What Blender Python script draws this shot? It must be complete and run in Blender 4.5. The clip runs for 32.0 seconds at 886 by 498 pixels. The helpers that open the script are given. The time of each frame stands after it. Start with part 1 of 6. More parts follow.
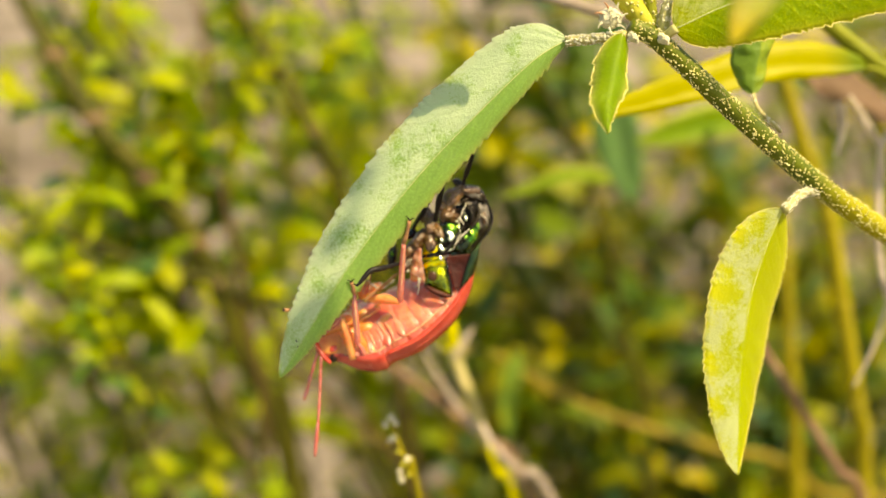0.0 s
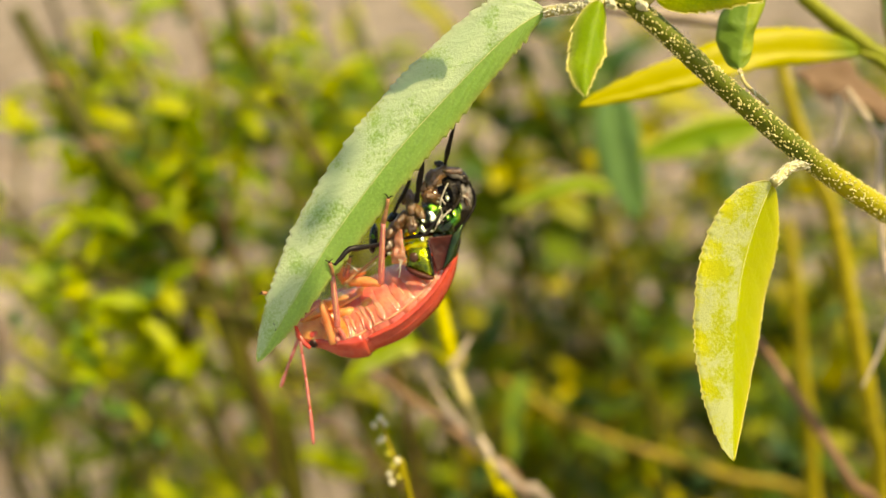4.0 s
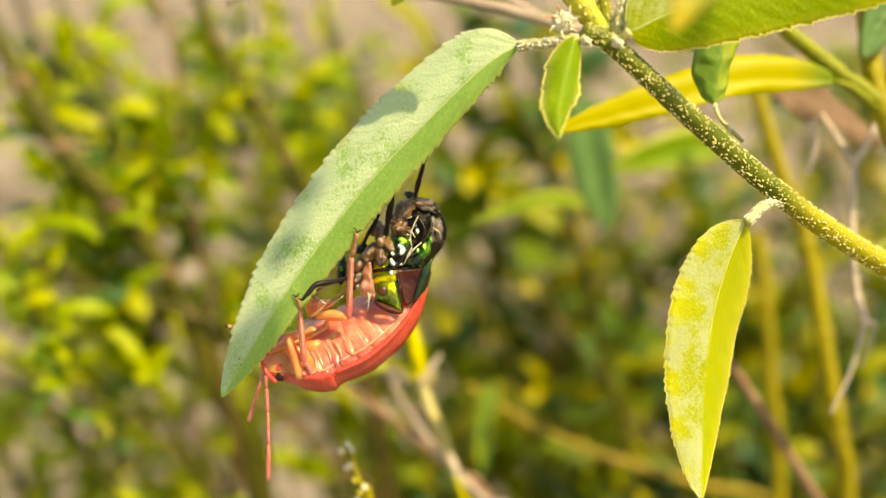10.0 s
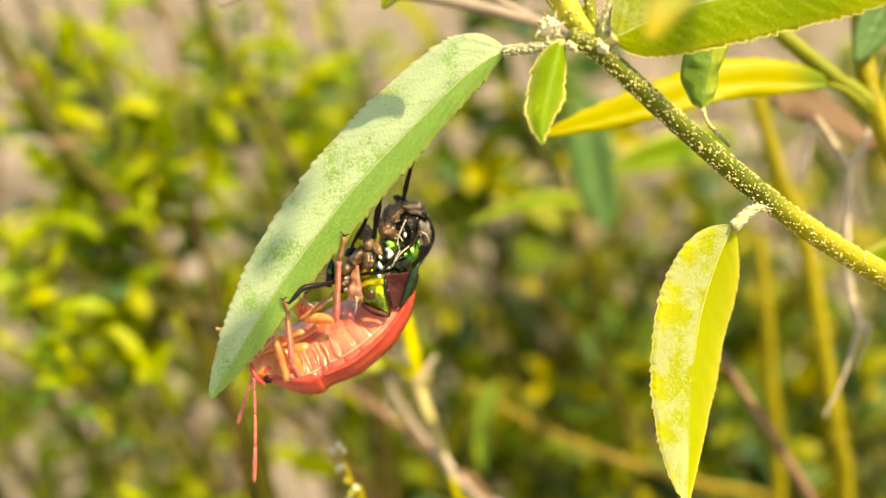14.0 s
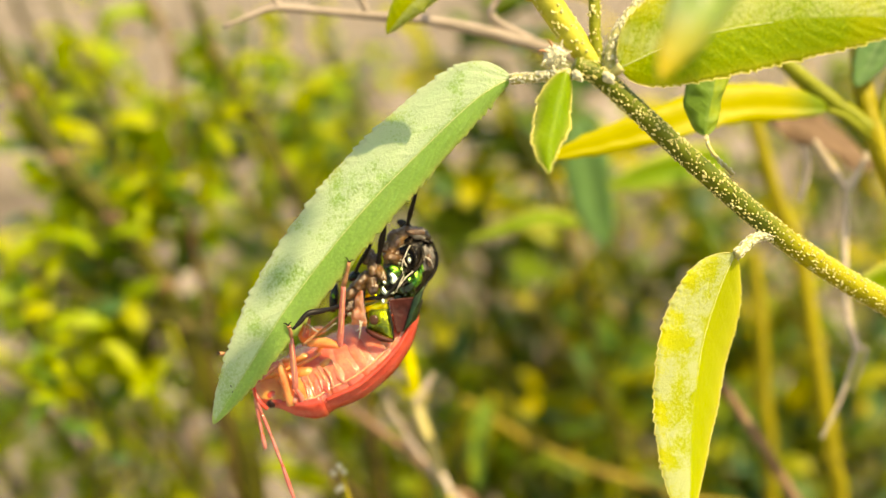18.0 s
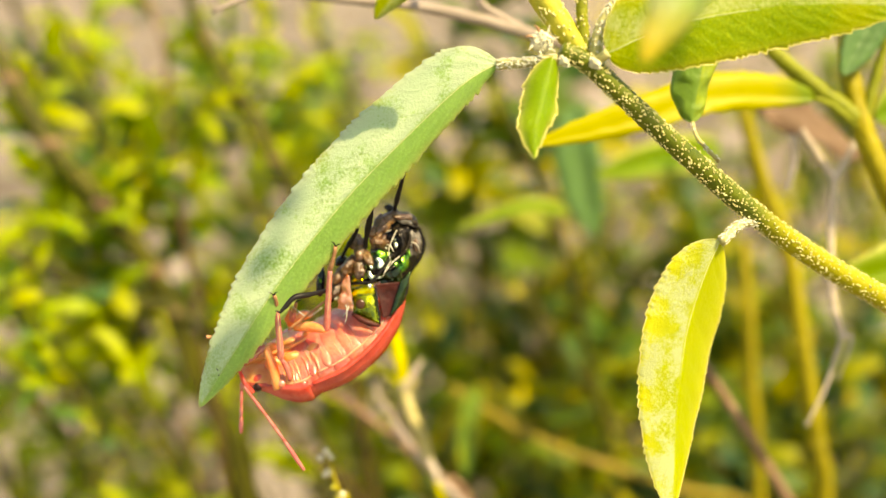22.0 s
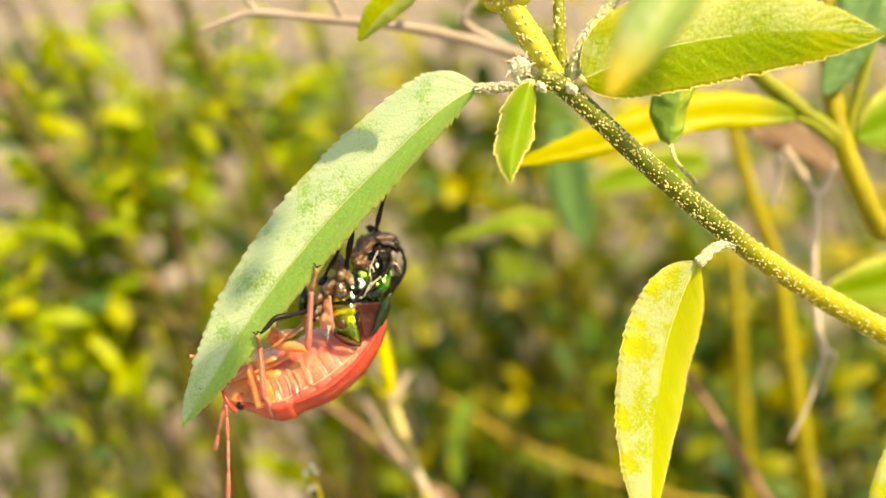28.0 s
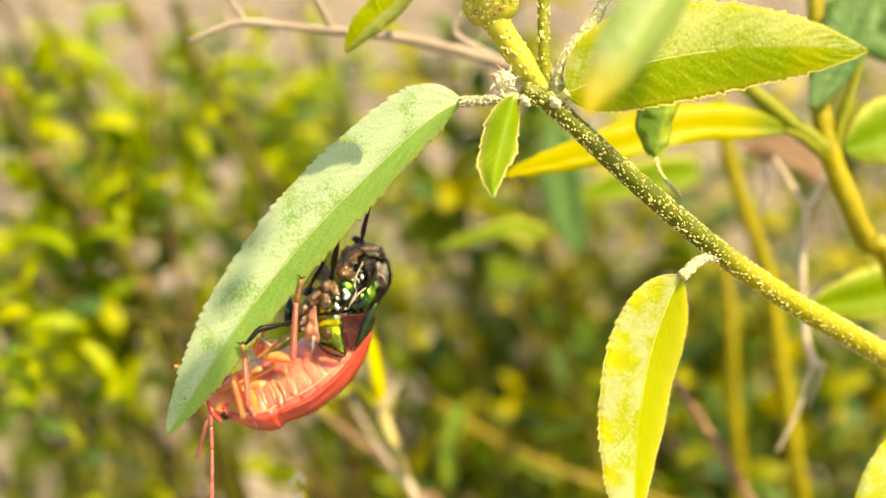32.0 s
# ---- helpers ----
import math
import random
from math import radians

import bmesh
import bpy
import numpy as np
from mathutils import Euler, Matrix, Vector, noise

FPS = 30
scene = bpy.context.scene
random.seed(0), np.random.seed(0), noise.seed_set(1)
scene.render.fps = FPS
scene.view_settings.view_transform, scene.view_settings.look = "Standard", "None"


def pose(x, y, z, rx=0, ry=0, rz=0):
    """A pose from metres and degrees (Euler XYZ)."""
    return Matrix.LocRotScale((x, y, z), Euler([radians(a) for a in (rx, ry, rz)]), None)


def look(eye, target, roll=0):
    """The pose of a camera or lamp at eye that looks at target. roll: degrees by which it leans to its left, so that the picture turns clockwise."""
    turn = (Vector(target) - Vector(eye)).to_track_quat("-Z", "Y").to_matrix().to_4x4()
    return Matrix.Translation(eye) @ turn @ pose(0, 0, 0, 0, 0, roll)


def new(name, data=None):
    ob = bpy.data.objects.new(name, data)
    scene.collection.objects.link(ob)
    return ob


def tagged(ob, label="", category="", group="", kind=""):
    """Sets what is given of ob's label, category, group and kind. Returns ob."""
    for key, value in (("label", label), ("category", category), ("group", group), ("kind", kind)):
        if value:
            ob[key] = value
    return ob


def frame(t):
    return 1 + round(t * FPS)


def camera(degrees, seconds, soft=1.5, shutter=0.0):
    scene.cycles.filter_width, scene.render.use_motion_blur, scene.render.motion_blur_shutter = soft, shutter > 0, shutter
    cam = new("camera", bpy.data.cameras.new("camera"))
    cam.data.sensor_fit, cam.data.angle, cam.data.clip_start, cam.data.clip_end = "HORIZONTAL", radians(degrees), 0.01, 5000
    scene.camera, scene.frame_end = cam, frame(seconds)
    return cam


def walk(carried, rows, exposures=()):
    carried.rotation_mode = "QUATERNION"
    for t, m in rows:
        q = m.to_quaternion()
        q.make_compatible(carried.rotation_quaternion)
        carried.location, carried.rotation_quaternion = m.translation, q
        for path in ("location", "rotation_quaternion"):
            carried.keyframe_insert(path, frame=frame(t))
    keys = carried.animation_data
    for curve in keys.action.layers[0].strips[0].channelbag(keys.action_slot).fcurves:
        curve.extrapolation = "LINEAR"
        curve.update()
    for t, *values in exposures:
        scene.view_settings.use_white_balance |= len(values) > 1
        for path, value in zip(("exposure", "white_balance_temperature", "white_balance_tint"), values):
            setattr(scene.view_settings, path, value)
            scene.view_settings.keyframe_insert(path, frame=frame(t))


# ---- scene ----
cam = camera(45, 32.0, soft=1.5)
cam.data.dof.use_dof = True
cam.data.dof.focus_distance = 0.0835
cam.data.dof.aperture_fstop = 15.5

# The plan is drawn in millimetres on axes that lie along the view: x to the right, y away, z up.
# It stands 0.42 m over the soil and is tipped 20 degrees forward.
HEIGHT, TIP = 0.42, -20.0
BASE = pose(0, 0, HEIGHT, TIP, 0, 0)
DOWN = Vector((0, 0.342, -0.940))

# seconds, eye (mm), turn (degrees)
PATH = [
    (0.0, -4.079, -3.248, 1.314, 87.962, 0.543, 0.071),
    (0.5, -1.489, -2.894, -1.462, 87.947, 0.585, -0.254),
    (1.0, -1.630, -3.363, -2.141, 89.359, 0.641, 0.617),
    (1.5, -1.168, -2.751, -2.804, 89.398, 1.176, 1.775),
    (2.0, -1.556, -2.260, -3.236, 89.340, 1.175, 1.918),
    (2.5, -0.330, -2.232, -3.614, 89.666, 1.371, 1.986),
    (3.0, -0.586, -2.288, -3.983, 90.440, 0.959, 1.879),
    (3.5, -0.318, -1.757, -5.075, 91.390, 1.116, 1.494),
    (5.5, -1.913, 0.428, -5.792, 91.584, 1.224, 1.426),
    (6.0, -1.259, 0.498, -4.788, 91.384, 0.822, 1.414),
    (6.5, -1.340, 0.324, -3.790, 91.493, 0.767, 0.788),
    (7.0, 0.026, 0.612, -4.212, 90.892, 0.848, 0.911),
    (7.5, 0.680, -0.215, -3.209, 90.751, 0.983, 0.950),
    (8.0, 0.598, -0.232, -3.451, 90.937, 0.901, 0.925),
    (8.5, 0.884, -0.313, -3.380, 90.692, 0.951, 1.047),
    (9.0, -0.065, -0.283, -2.335, 90.713, 0.786, 0.818),
    (9.5, 0.459, 0.199, -1.697, 90.836, 0.678, 0.376),
    (10.0, -0.286, 0.122, -1.316, 90.377, 0.527, -0.021),
    (10.5, -0.480, -0.127, -0.973, 90.303, 0.531, -0.059),
    (11.0, 0.230, 0.201, -1.072, 90.238, 0.451, 0.255),
    (11.5, 0.814, -0.260, -1.218, 90.166, 0.317, 0.321),
    (12.0, 0.756, 0.036, -1.479, 90.144, 0.441, 0.592),
    (12.5, 0.380, 0.354, -1.508, 90.071, 0.301, 0.286),
    (13.0, 0.919, -0.069, -1.102, 90.173, 0.205, 0.632),
    (13.5, 1.159, 0.040, -1.401, 90.142, 0.367, 0.508),
    (14.0, 1.794, -0.171, -0.550, 90.062, 0.332, 0.687),
    (14.5, 2.614, -0.017, -0.856, 90.057, 0.402, 0.533),
    (16.5, -0.939, 0.101, -0.135, 90.178, -0.038, -0.240),
    (17.0, 0.562, -0.216, 0.101, 90.061, 0.280, 0.087),
    (17.5, 0.283, 0.271, -0.217, 90.192, 0.038, 0.030),
    (18.0, 0.494, -0.448, 1.016, 90.387, 0.015, 0.036),
    (18.5, 1.227, -0.203, 0.625, 90.210, 0.083, 0.078),
    (19.0, -0.000, 0.000, 0.000, 89.989, 0.000, 0.008),
    (19.5, -0.591, -0.104, 0.019, 90.117, -0.059, -0.071),
    (20.0, 0.574, 0.013, -0.409, 89.852, 0.077, 0.059),
    (20.5, 1.784, -0.118, -0.736, 89.982, -0.030, 0.147),
    (21.0, 2.439, -0.377, -0.450, 90.193, -0.242, -0.118),
    (21.5, 1.755, 0.178, -0.888, 89.774, -0.122, -0.252),
    (22.0, 1.032, -0.723, 0.506, 89.924, -0.300, -0.325),
    (22.5, 2.097, -0.476, 0.073, 89.790, -0.208, -0.096),
    (23.0, 2.578, -0.601, 0.553, 89.959, -0.349, -0.030),
    (23.5, 3.195, -1.035, 0.813, 90.069, -0.348, 0.125),
    (24.0, 3.230, -0.596, 0.346, 89.871, -0.345, 0.224),
    (24.5, 1.860, -0.860, 0.847, 89.872, -0.535, 0.035),
    (25.0, 2.412, -0.978, 0.615, 89.718, -0.456, -0.070),
    (25.5, 2.350, -0.807, 0.293, 89.896, -0.450, -0.097),
    (26.0, 2.508, -1.261, 1.086, 90.039, -0.419, -0.059),
    (26.5, 3.919, -1.628, 1.264, 90.071, -0.470, 0.050),
    (28.5, 2.851, -1.783, 2.459, 89.884, -0.412, -0.083),
    (29.0, 3.868, -1.752, 2.527, 89.957, -0.448, -0.018),
    (29.5, 4.589, -1.655, 2.829, 90.053, -0.445, -0.001),
    (30.0, 3.780, -1.597, 2.471, 90.160, -0.501, -0.306),
    (30.5, 4.110, -1.335, 2.197, 89.926, -0.513, 0.030),
    (31.0, 3.443, -2.302, 3.664, 90.148, -0.660, -0.346),
    (31.5, 4.046, -2.187, 3.604, 90.040, -0.727, -0.059),
    (32.0, 4.419, -1.998, 3.197, 89.925, -0.737, 0.047),
]
walk(cam, [(t, BASE @ pose(x / 1000, y / 1000, z / 1000, rx, ry, rz)) for t, x, y, z, rx, ry, rz in PATH],
     exposures=[(0.0, 0.64, 9800, 8), (1.0, 0.70, 9800, 8), (2.0, 0.56, 9800, 8), (3.0, 0.56, 9800, 8), (7.0, 0.58, 9800, 8), (8.0, 0.71, 9800, 8), (9.0, 0.75, 9800, 8), (13.0, 0.82, 9800, 8), (14.2, 0.89, 9800, 8), (17.0, 0.83, 9800, 8), (20.0, 0.81, 9800, 8), (21.0, 0.89, 9800, 8), (24.0, 0.95, 9800, 8), (26.0, 0.94, 9800, 8), (30.0, 0.99, 9800, 8), (32.0, 0.97, 9800, 8)])

# ---------------------------------------------------------------- light
RAY = Vector((0.42, -0.56, 0.715)).normalized()
SUN = (BASE.to_3x3() @ RAY).normalized()
sun = new("sun", bpy.data.lights.new("sun", "SUN"))
sun.data.energy, sun.data.angle, sun.data.color = 5.0, radians(0.6), (1.0, 0.90, 0.70)
sun.matrix_world = look(SUN * 3, (0, 0, 0))
world = bpy.data.worlds.new("sky")
world.use_nodes = True
scene.world = world
sky = world.node_tree.nodes.new("ShaderNodeTexSky")
sky.sky_type, sky.sun_disc = "NISHITA", False
sky.dust_density, sky.ozone_density = 1.2, 1.0
sky.sun_elevation = math.asin(SUN.z)
sky.sun_rotation = math.atan2(SUN.x, SUN.y)
world.node_tree.links.new(sky.outputs[0], world.node_tree.nodes["Background"].inputs[0])
world.node_tree.nodes["Background"].inputs[1].default_value = 0.15


# ---------------------------------------------------------------- materials
def node(nt, kind, **inputs):
    n = nt.nodes.new(kind)
    for k, v in inputs.items():
        n.inputs[k.replace("_", " ")].default_value = v
    return n


def blank(name):
    m = bpy.data.materials.new(name)
    m.use_nodes = True
    nt = m.node_tree
    return m, nt, nt.nodes["Principled BSDF"], nt.nodes["Material Output"]


def ramp(nt, fac, stops):
    r = nt.nodes.new("ShaderNodeValToRGB")
    e = r.color_ramp.elements
    while len(e) < len(stops):
        e.new(0.5)
    for el, (p, c) in zip(e, stops):
        el.position, el.color = p, (*c, 1)
    nt.links.new(fac, r.inputs[0])
    return r.outputs[0]


def math_node(nt, op, a, b=None):
    n = nt.nodes.new("ShaderNodeMath")
    n.operation = op
    for i, v in enumerate((a, b)):
        if v is None:
            continue
        if isinstance(v, (int, float)):
            n.inputs[i].default_value = v
        else:
            nt.links.new(v, n.inputs[i])
    return n.outputs[0]


def mixed(nt, fac, a, b, blend="MIX"):
    n = nt.nodes.new("ShaderNodeMix")
    n.data_type, n.blend_type = "RGBA", blend
    for sock, v in ((n.inputs[0], fac), (n.inputs[6], a), (n.inputs[7], b)):
        if isinstance(v, (int, float)):
            sock.default_value = v
        elif isinstance(v, tuple):
            sock.default_value = (*v, 1)
        else:
            nt.links.new(v, sock)
    return n.outputs[2]


def noise_tex(nt, scale, detail=3.0, rough=0.55):
    tc = nt.nodes.new("ShaderNodeTexCoord")
    n = node(nt, "ShaderNodeTexNoise", Scale=scale, Detail=detail, Roughness=rough)
    nt.links.new(tc.outputs["Object"], n.inputs["Vector"])
    return n.outputs["Fac"]


def bump(nt, height, strength, distance):
    b = node(nt, "ShaderNodeBump", Strength=strength, Distance=distance)
    nt.links.new(height, b.inputs["Height"])
    return b.outputs["Normal"]


def leaf_material(name, low, high, through_col, fac=0.45, rough=0.5, veins=13.0, sheen=0.0, grain=2600.0, edge=None, gloss=0.4, lumps=0.0, lines=0.12, relief=0.8, down=0.0, bloom=(0.95, 1.0, 0.62), rim_in=9.0, grit=4.0, fade=0.0, specks=2.2, spread_at=(0.3, 0.7), lit_half_col=(0.68, 0.70, 0.40), other=False, cut=0.3, tip=None, root=None):
    """A leaf blade: mottled green, paler side veins, fine hairy grain, and light that passes through it. down: strength
    of the light painted on one half.
    """
    m, nt, bsdf, out = blank(name)
    uv = nt.nodes.new("ShaderNodeUVMap")
    sep = nt.nodes.new("ShaderNodeSeparateXYZ")
    nt.links.new(uv.outputs[0], sep.inputs[0])
    u, v = sep.outputs[0], math_node(nt, "ABSOLUTE", math_node(nt, "SUBTRACT", sep.outputs[1], 0.5))
    big, small = noise_tex(nt, 160.0, 4.0), noise_tex(nt, grain, 3.0, 0.7)
    phase = math_node(nt, "SUBTRACT", math_node(nt, "MULTIPLY", u, veins), math_node(nt, "MULTIPLY", v, 3.2))
    phase = math_node(nt, "ADD", phase, math_node(nt, "MULTIPLY", big, 0.7))
    saw = math_node(nt, "ABSOLUTE", math_node(nt, "SUBTRACT", math_node(nt, "FRACT", phase), 0.5))
    vein = math_node(nt, "SUBTRACT", 1.0, math_node(nt, "MINIMUM", math_node(nt, "MULTIPLY", saw, 9.0), 1.0))
    col = ramp(nt, big, ((spread_at[0], low), (spread_at[1], high)))
    pale = (min(1.0, high[0] * 1.45 + 0.05), min(1.0, high[1] * 1.45 + 0.05), high[2] * 1.3 + 0.01)
    col = mixed(nt, math_node(nt, "MULTIPLY", vein, lines), col, pale)
    col = mixed(nt, math_node(nt, "MULTIPLY", math_node(nt, "POWER", small, 3.0), specks), col, pale)
    tcol = mixed(nt, math_node(nt, "MULTIPLY", vein, 0.15), through_col, tuple(c * 0.75 for c in through_col))
    tcol = mixed(nt, math_node(nt, "MULTIPLY", big, 0.5), tcol, tuple(c * 0.7 for c in through_col))
    if edge:
        rim = math_node(nt, "MULTIPLY", math_node(nt, "POWER", math_node(nt, "MULTIPLY", v, 2.0), rim_in), 0.9)
        col, tcol = mixed(nt, rim, col, edge), mixed(nt, rim, tcol, edge)
    # one half mottled paler: the sunlight on that half put into the colour
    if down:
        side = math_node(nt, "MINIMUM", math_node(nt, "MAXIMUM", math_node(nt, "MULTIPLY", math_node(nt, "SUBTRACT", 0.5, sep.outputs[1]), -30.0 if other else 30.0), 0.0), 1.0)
        lit_mottle = math_node(nt, "MULTIPLY", math_node(nt, "ADD", noise_tex(nt, 420.0, 2.0, 0.5), -cut), down * 1.9)
        lit_mottle = math_node(nt, "MAXIMUM", math_node(nt, "ADD", lit_mottle, math_node(nt, "MULTIPLY", math_node(nt, "ADD", small, -0.5), grit)), 0.0)
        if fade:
            lit_mottle = math_node(nt, "MULTIPLY", lit_mottle, math_node(nt, "SUBTRACT", 1.0 + fade * 0.4, math_node(nt, "MULTIPLY", u, fade)))
        col = mixed(nt, math_node(nt, "MINIMUM", math_node(nt, "MULTIPLY", side, lit_mottle), 0.9), col, lit_half_col)
    for tone, at, way in ((tip, 0.66, 4.0), (root, 0.16, -9.0)):
        if tone:
            f = math_node(nt, "ADD", math_node(nt, "MULTIPLY", math_node(nt, "SUBTRACT", u, at), way), math_node(nt, "MULTIPLY", math_node(nt, "SUBTRACT", big, 0.5), 1.2))
            f = math_node(nt, "MINIMUM", math_node(nt, "MAXIMUM", f, 0.0), 0.9)
            col, tcol = mixed(nt, f, col, tone), mixed(nt, f, tcol, tone)
    height = math_node(nt, "ADD", math_node(nt, "MULTIPLY", small, 0.6), math_node(nt, "MULTIPLY", vein, -0.12))
    if lumps:
        height = math_node(nt, "ADD", height, math_node(nt, "MULTIPLY", noise_tex(nt, 700.0, 2.0, 0.5), lumps))
    nrm = bump(nt, height, min(relief, 1.0), 0.00017 if relief < 1 else 0.00026)
    nt.links.new(col, bsdf.inputs["Base Color"])
    nt.links.new(nrm, bsdf.inputs["Normal"])
    bsdf.inputs["Roughness"].default_value = rough
    bsdf.inputs["Specular IOR Level"].default_value = gloss
    bsdf.inputs["Sheen Weight"].default_value = sheen
    bsdf.inputs["Sheen Roughness"].default_value = 0.4
    bsdf.inputs["Sheen Tint"].default_value = (*bloom, 1)
    tr = nt.nodes.new("ShaderNodeBsdfTranslucent")
    nt.links.new(tcol, tr.inputs["Color"])
    mx = node(nt, "ShaderNodeMixShader", Fac=fac)
    nt.links.new(bsdf.outputs[0], mx.inputs[1])
    nt.links.new(tr.outputs[0], mx.inputs[2])
    nt.links.new(mx.outputs[0], out.inputs["Surface"])
    return m


def bark_material(name, low, high, scale=500.0, rough=0.6, vary=0.0, relief=0.5, soft=0.0, coat=0.0, wet=0.1):
    """Stem, twig or skin: two tones of noise at two scales, with relief."""
    m, nt, bsdf, out = blank(name)
    big, small = noise_tex(nt, scale, 4.0), noise_tex(nt, scale * 7, 3.0, 0.7)
    f = math_node(nt, "ADD", math_node(nt, "MULTIPLY", big, 0.7), math_node(nt, "MULTIPLY", small, 0.3))
    col = ramp(nt, f, ((0.36, low), (0.64, high)))
    if vary:
        info = nt.nodes.new("ShaderNodeObjectInfo")
        hsv = node(nt, "ShaderNodeHueSaturation")
        nt.links.new(col, hsv.inputs["Color"])
        nt.links.new(math_node(nt, "ADD", math_node(nt, "MULTIPLY", info.outputs["Random"], vary), 1 - vary / 2), hsv.inputs["Value"])
        col = hsv.outputs[0]
    nt.links.new(col, bsdf.inputs["Base Color"])
    nt.links.new(bump(nt, f, relief, 0.2 / scale), bsdf.inputs["Normal"])
    bsdf.inputs["Roughness"].default_value = rough
    bsdf.inputs["Coat Weight"].default_value = coat
    bsdf.inputs["Specular IOR Level"].default_value = 0.5 if coat else 0.25
    bsdf.inputs["Coat Roughness"].default_value = wet
    if soft:
        bsdf.inputs["Subsurface Weight"].default_value = soft
        bsdf.inputs["Subsurface Radius"].default_value = (1.0, 0.35, 0.15)
        bsdf.inputs["Subsurface Scale"].default_value = 0.0018
    return m


def stem_material():
    """Green upper bark, yellow lower bark: the upper stem's shade and the lower stem's sun put into the colour."""
    m = bark_material("green_stem", (0.055, 0.085, 0.005), (0.15, 0.18, 0.010), 350, 0.45, relief=0.4)
    nt = m.node_tree
    bsdf = nt.nodes["Principled BSDF"]
    green = bsdf.inputs["Base Color"].links[0].from_socket
    sep = nt.nodes.new("ShaderNodeSeparateXYZ")
    nt.links.new(nt.nodes.new("ShaderNodeTexCoord").outputs["Object"], sep.inputs[0])
    lit_end = math_node(nt, "ADD", math_node(nt, "MULTIPLY", math_node(nt, "ADD", sep.outputs[0], -0.0075), 260.0), math_node(nt, "MULTIPLY", noise_tex(nt, 300.0), 0.8))
    lit_end = math_node(nt, "MINIMUM", math_node(nt, "MAXIMUM", lit_end, 0.0), 1.0)
    nt.links.new(mixed(nt, lit_end, green, (0.31, 0.29, 0.010)), bsdf.inputs["Base Color"])
    return m


def far_leaf_material(name, stops, fac=0.5):
    """Leaves of the bushes behind: each leaf has its own tone between yellow, green and blue-green."""
    m, nt, bsdf, out = blank(name)
    info = nt.nodes.new("ShaderNodeObjectInfo")
    big = noise_tex(nt, 250.0, 3.0)
    f = math_node(nt, "ADD", info.outputs["Random"], math_node(nt, "MULTIPLY", math_node(nt, "SUBTRACT", big, 0.5), 0.25))
    col = ramp(nt, f, stops)
    nt.links.new(col, bsdf.inputs["Base Color"])
    nt.links.new(bump(nt, noise_tex(nt, 900.0), 0.4, 0.0004), bsdf.inputs["Normal"])
    bsdf.inputs["Roughness"].default_value = 0.42
    tr = nt.nodes.new("ShaderNodeBsdfTranslucent")
    nt.links.new(mixed(nt, 1.0, col, (1.7, 1.5, 0.7), "MULTIPLY"), tr.inputs["Color"])
    mx = node(nt, "ShaderNodeMixShader", Fac=fac)
    nt.links.new(bsdf.outputs[0], mx.inputs[1])
    nt.links.new(tr.outputs[0], mx.inputs[2])
    nt.links.new(mx.outputs[0], out.inputs["Surface"])
    return m


def metal_material(name, stops, rough=0.28, scale=700.0, metal=0.85, relief=0.5):
    """Iridescent cuticle of the cast skin."""
    m, nt, bsdf, out = blank(name)
    big, small = noise_tex(nt, scale, 4.0, 0.6), noise_tex(nt, scale * 6, 3.0, 0.7)
    f = math_node(nt, "ADD", math_node(nt, "MULTIPLY", big, 0.75), math_node(nt, "MULTIPLY", small, 0.25))
    nt.links.new(ramp(nt, f, stops), bsdf.inputs["Base Color"])
    nt.links.new(bump(nt, f, relief, 0.0003), bsdf.inputs["Normal"])
    bsdf.inputs["Roughness"].default_value = rough
    bsdf.inputs["Metallic"].default_value = metal
    bsdf.inputs["Coat Weight"].default_value = 0.5 if metal > 0.5 else 0.0
    bsdf.inputs["Specular IOR Level"].default_value = 0.3
    bsdf.inputs["Coat Roughness"].default_value = 0.12
    return m


# pale half: real leaf hairs and sunlight on that half, both in the colour
M_LEAF = leaf_material("hairy_leaf", (0.16, 0.335, 0.065), (0.275, 0.465, 0.13), (0.46, 0.76, 0.11), 0.45, 0.42, 13.0, 0.4, grain=4500.0, edge=(0.55, 0.60, 0.14), lumps=0.35, lines=0.2, relief=0.85, gloss=0.5, bloom=(1.0, 1.0, 0.88), down=2.2, cut=0.27, specks=2.6, lit_half_col=(0.67, 0.79, 0.55), fade=0.55, grit=3.4)
# pale half of M_PEND: sun sheen on its left half, put into the colour
M_PEND = leaf_material("yellow_leaf", (0.33, 0.41, 0.005), (0.43, 0.49, 0.008), (0.76, 0.78, 0.004), 0.46, 0.33, 9.0, 0.12, grain=4200.0, edge=(0.74, 0.74, 0.02), gloss=0.7, lumps=0.5, lines=0.10, relief=0.7, down=2.6, lit_half_col=(0.55, 0.63, 0.33), grit=2.6, specks=0.8, rim_in=3.0, cut=0.40)
M_TOP = leaf_material("lit_leaf", (0.12, 0.265, 0.006), (0.38, 0.41, 0.006), (0.48, 0.66, 0.012), 0.48, 0.36, 14.0, 0.15, grain=5000.0, edge=(0.66, 0.62, 0.05), lumps=0.4, lines=0.25, specks=2.6, spread_at=(0.46, 0.62), down=1.3, lit_half_col=(0.58, 0.63, 0.24), grit=3.0, tip=None, other=True, gloss=0.25)
M_SMALL = leaf_material("young_leaf", (0.09, 0.23, 0.006), (0.22, 0.34, 0.008), (0.50, 0.66, 0.02), 0.50, 0.42, 8.0, 0.05, grain=4000.0, gloss=0.25, specks=1.4, edge=(0.82, 0.78, 0.22), lumps=0.3, lines=0.2, rim_in=5.0)
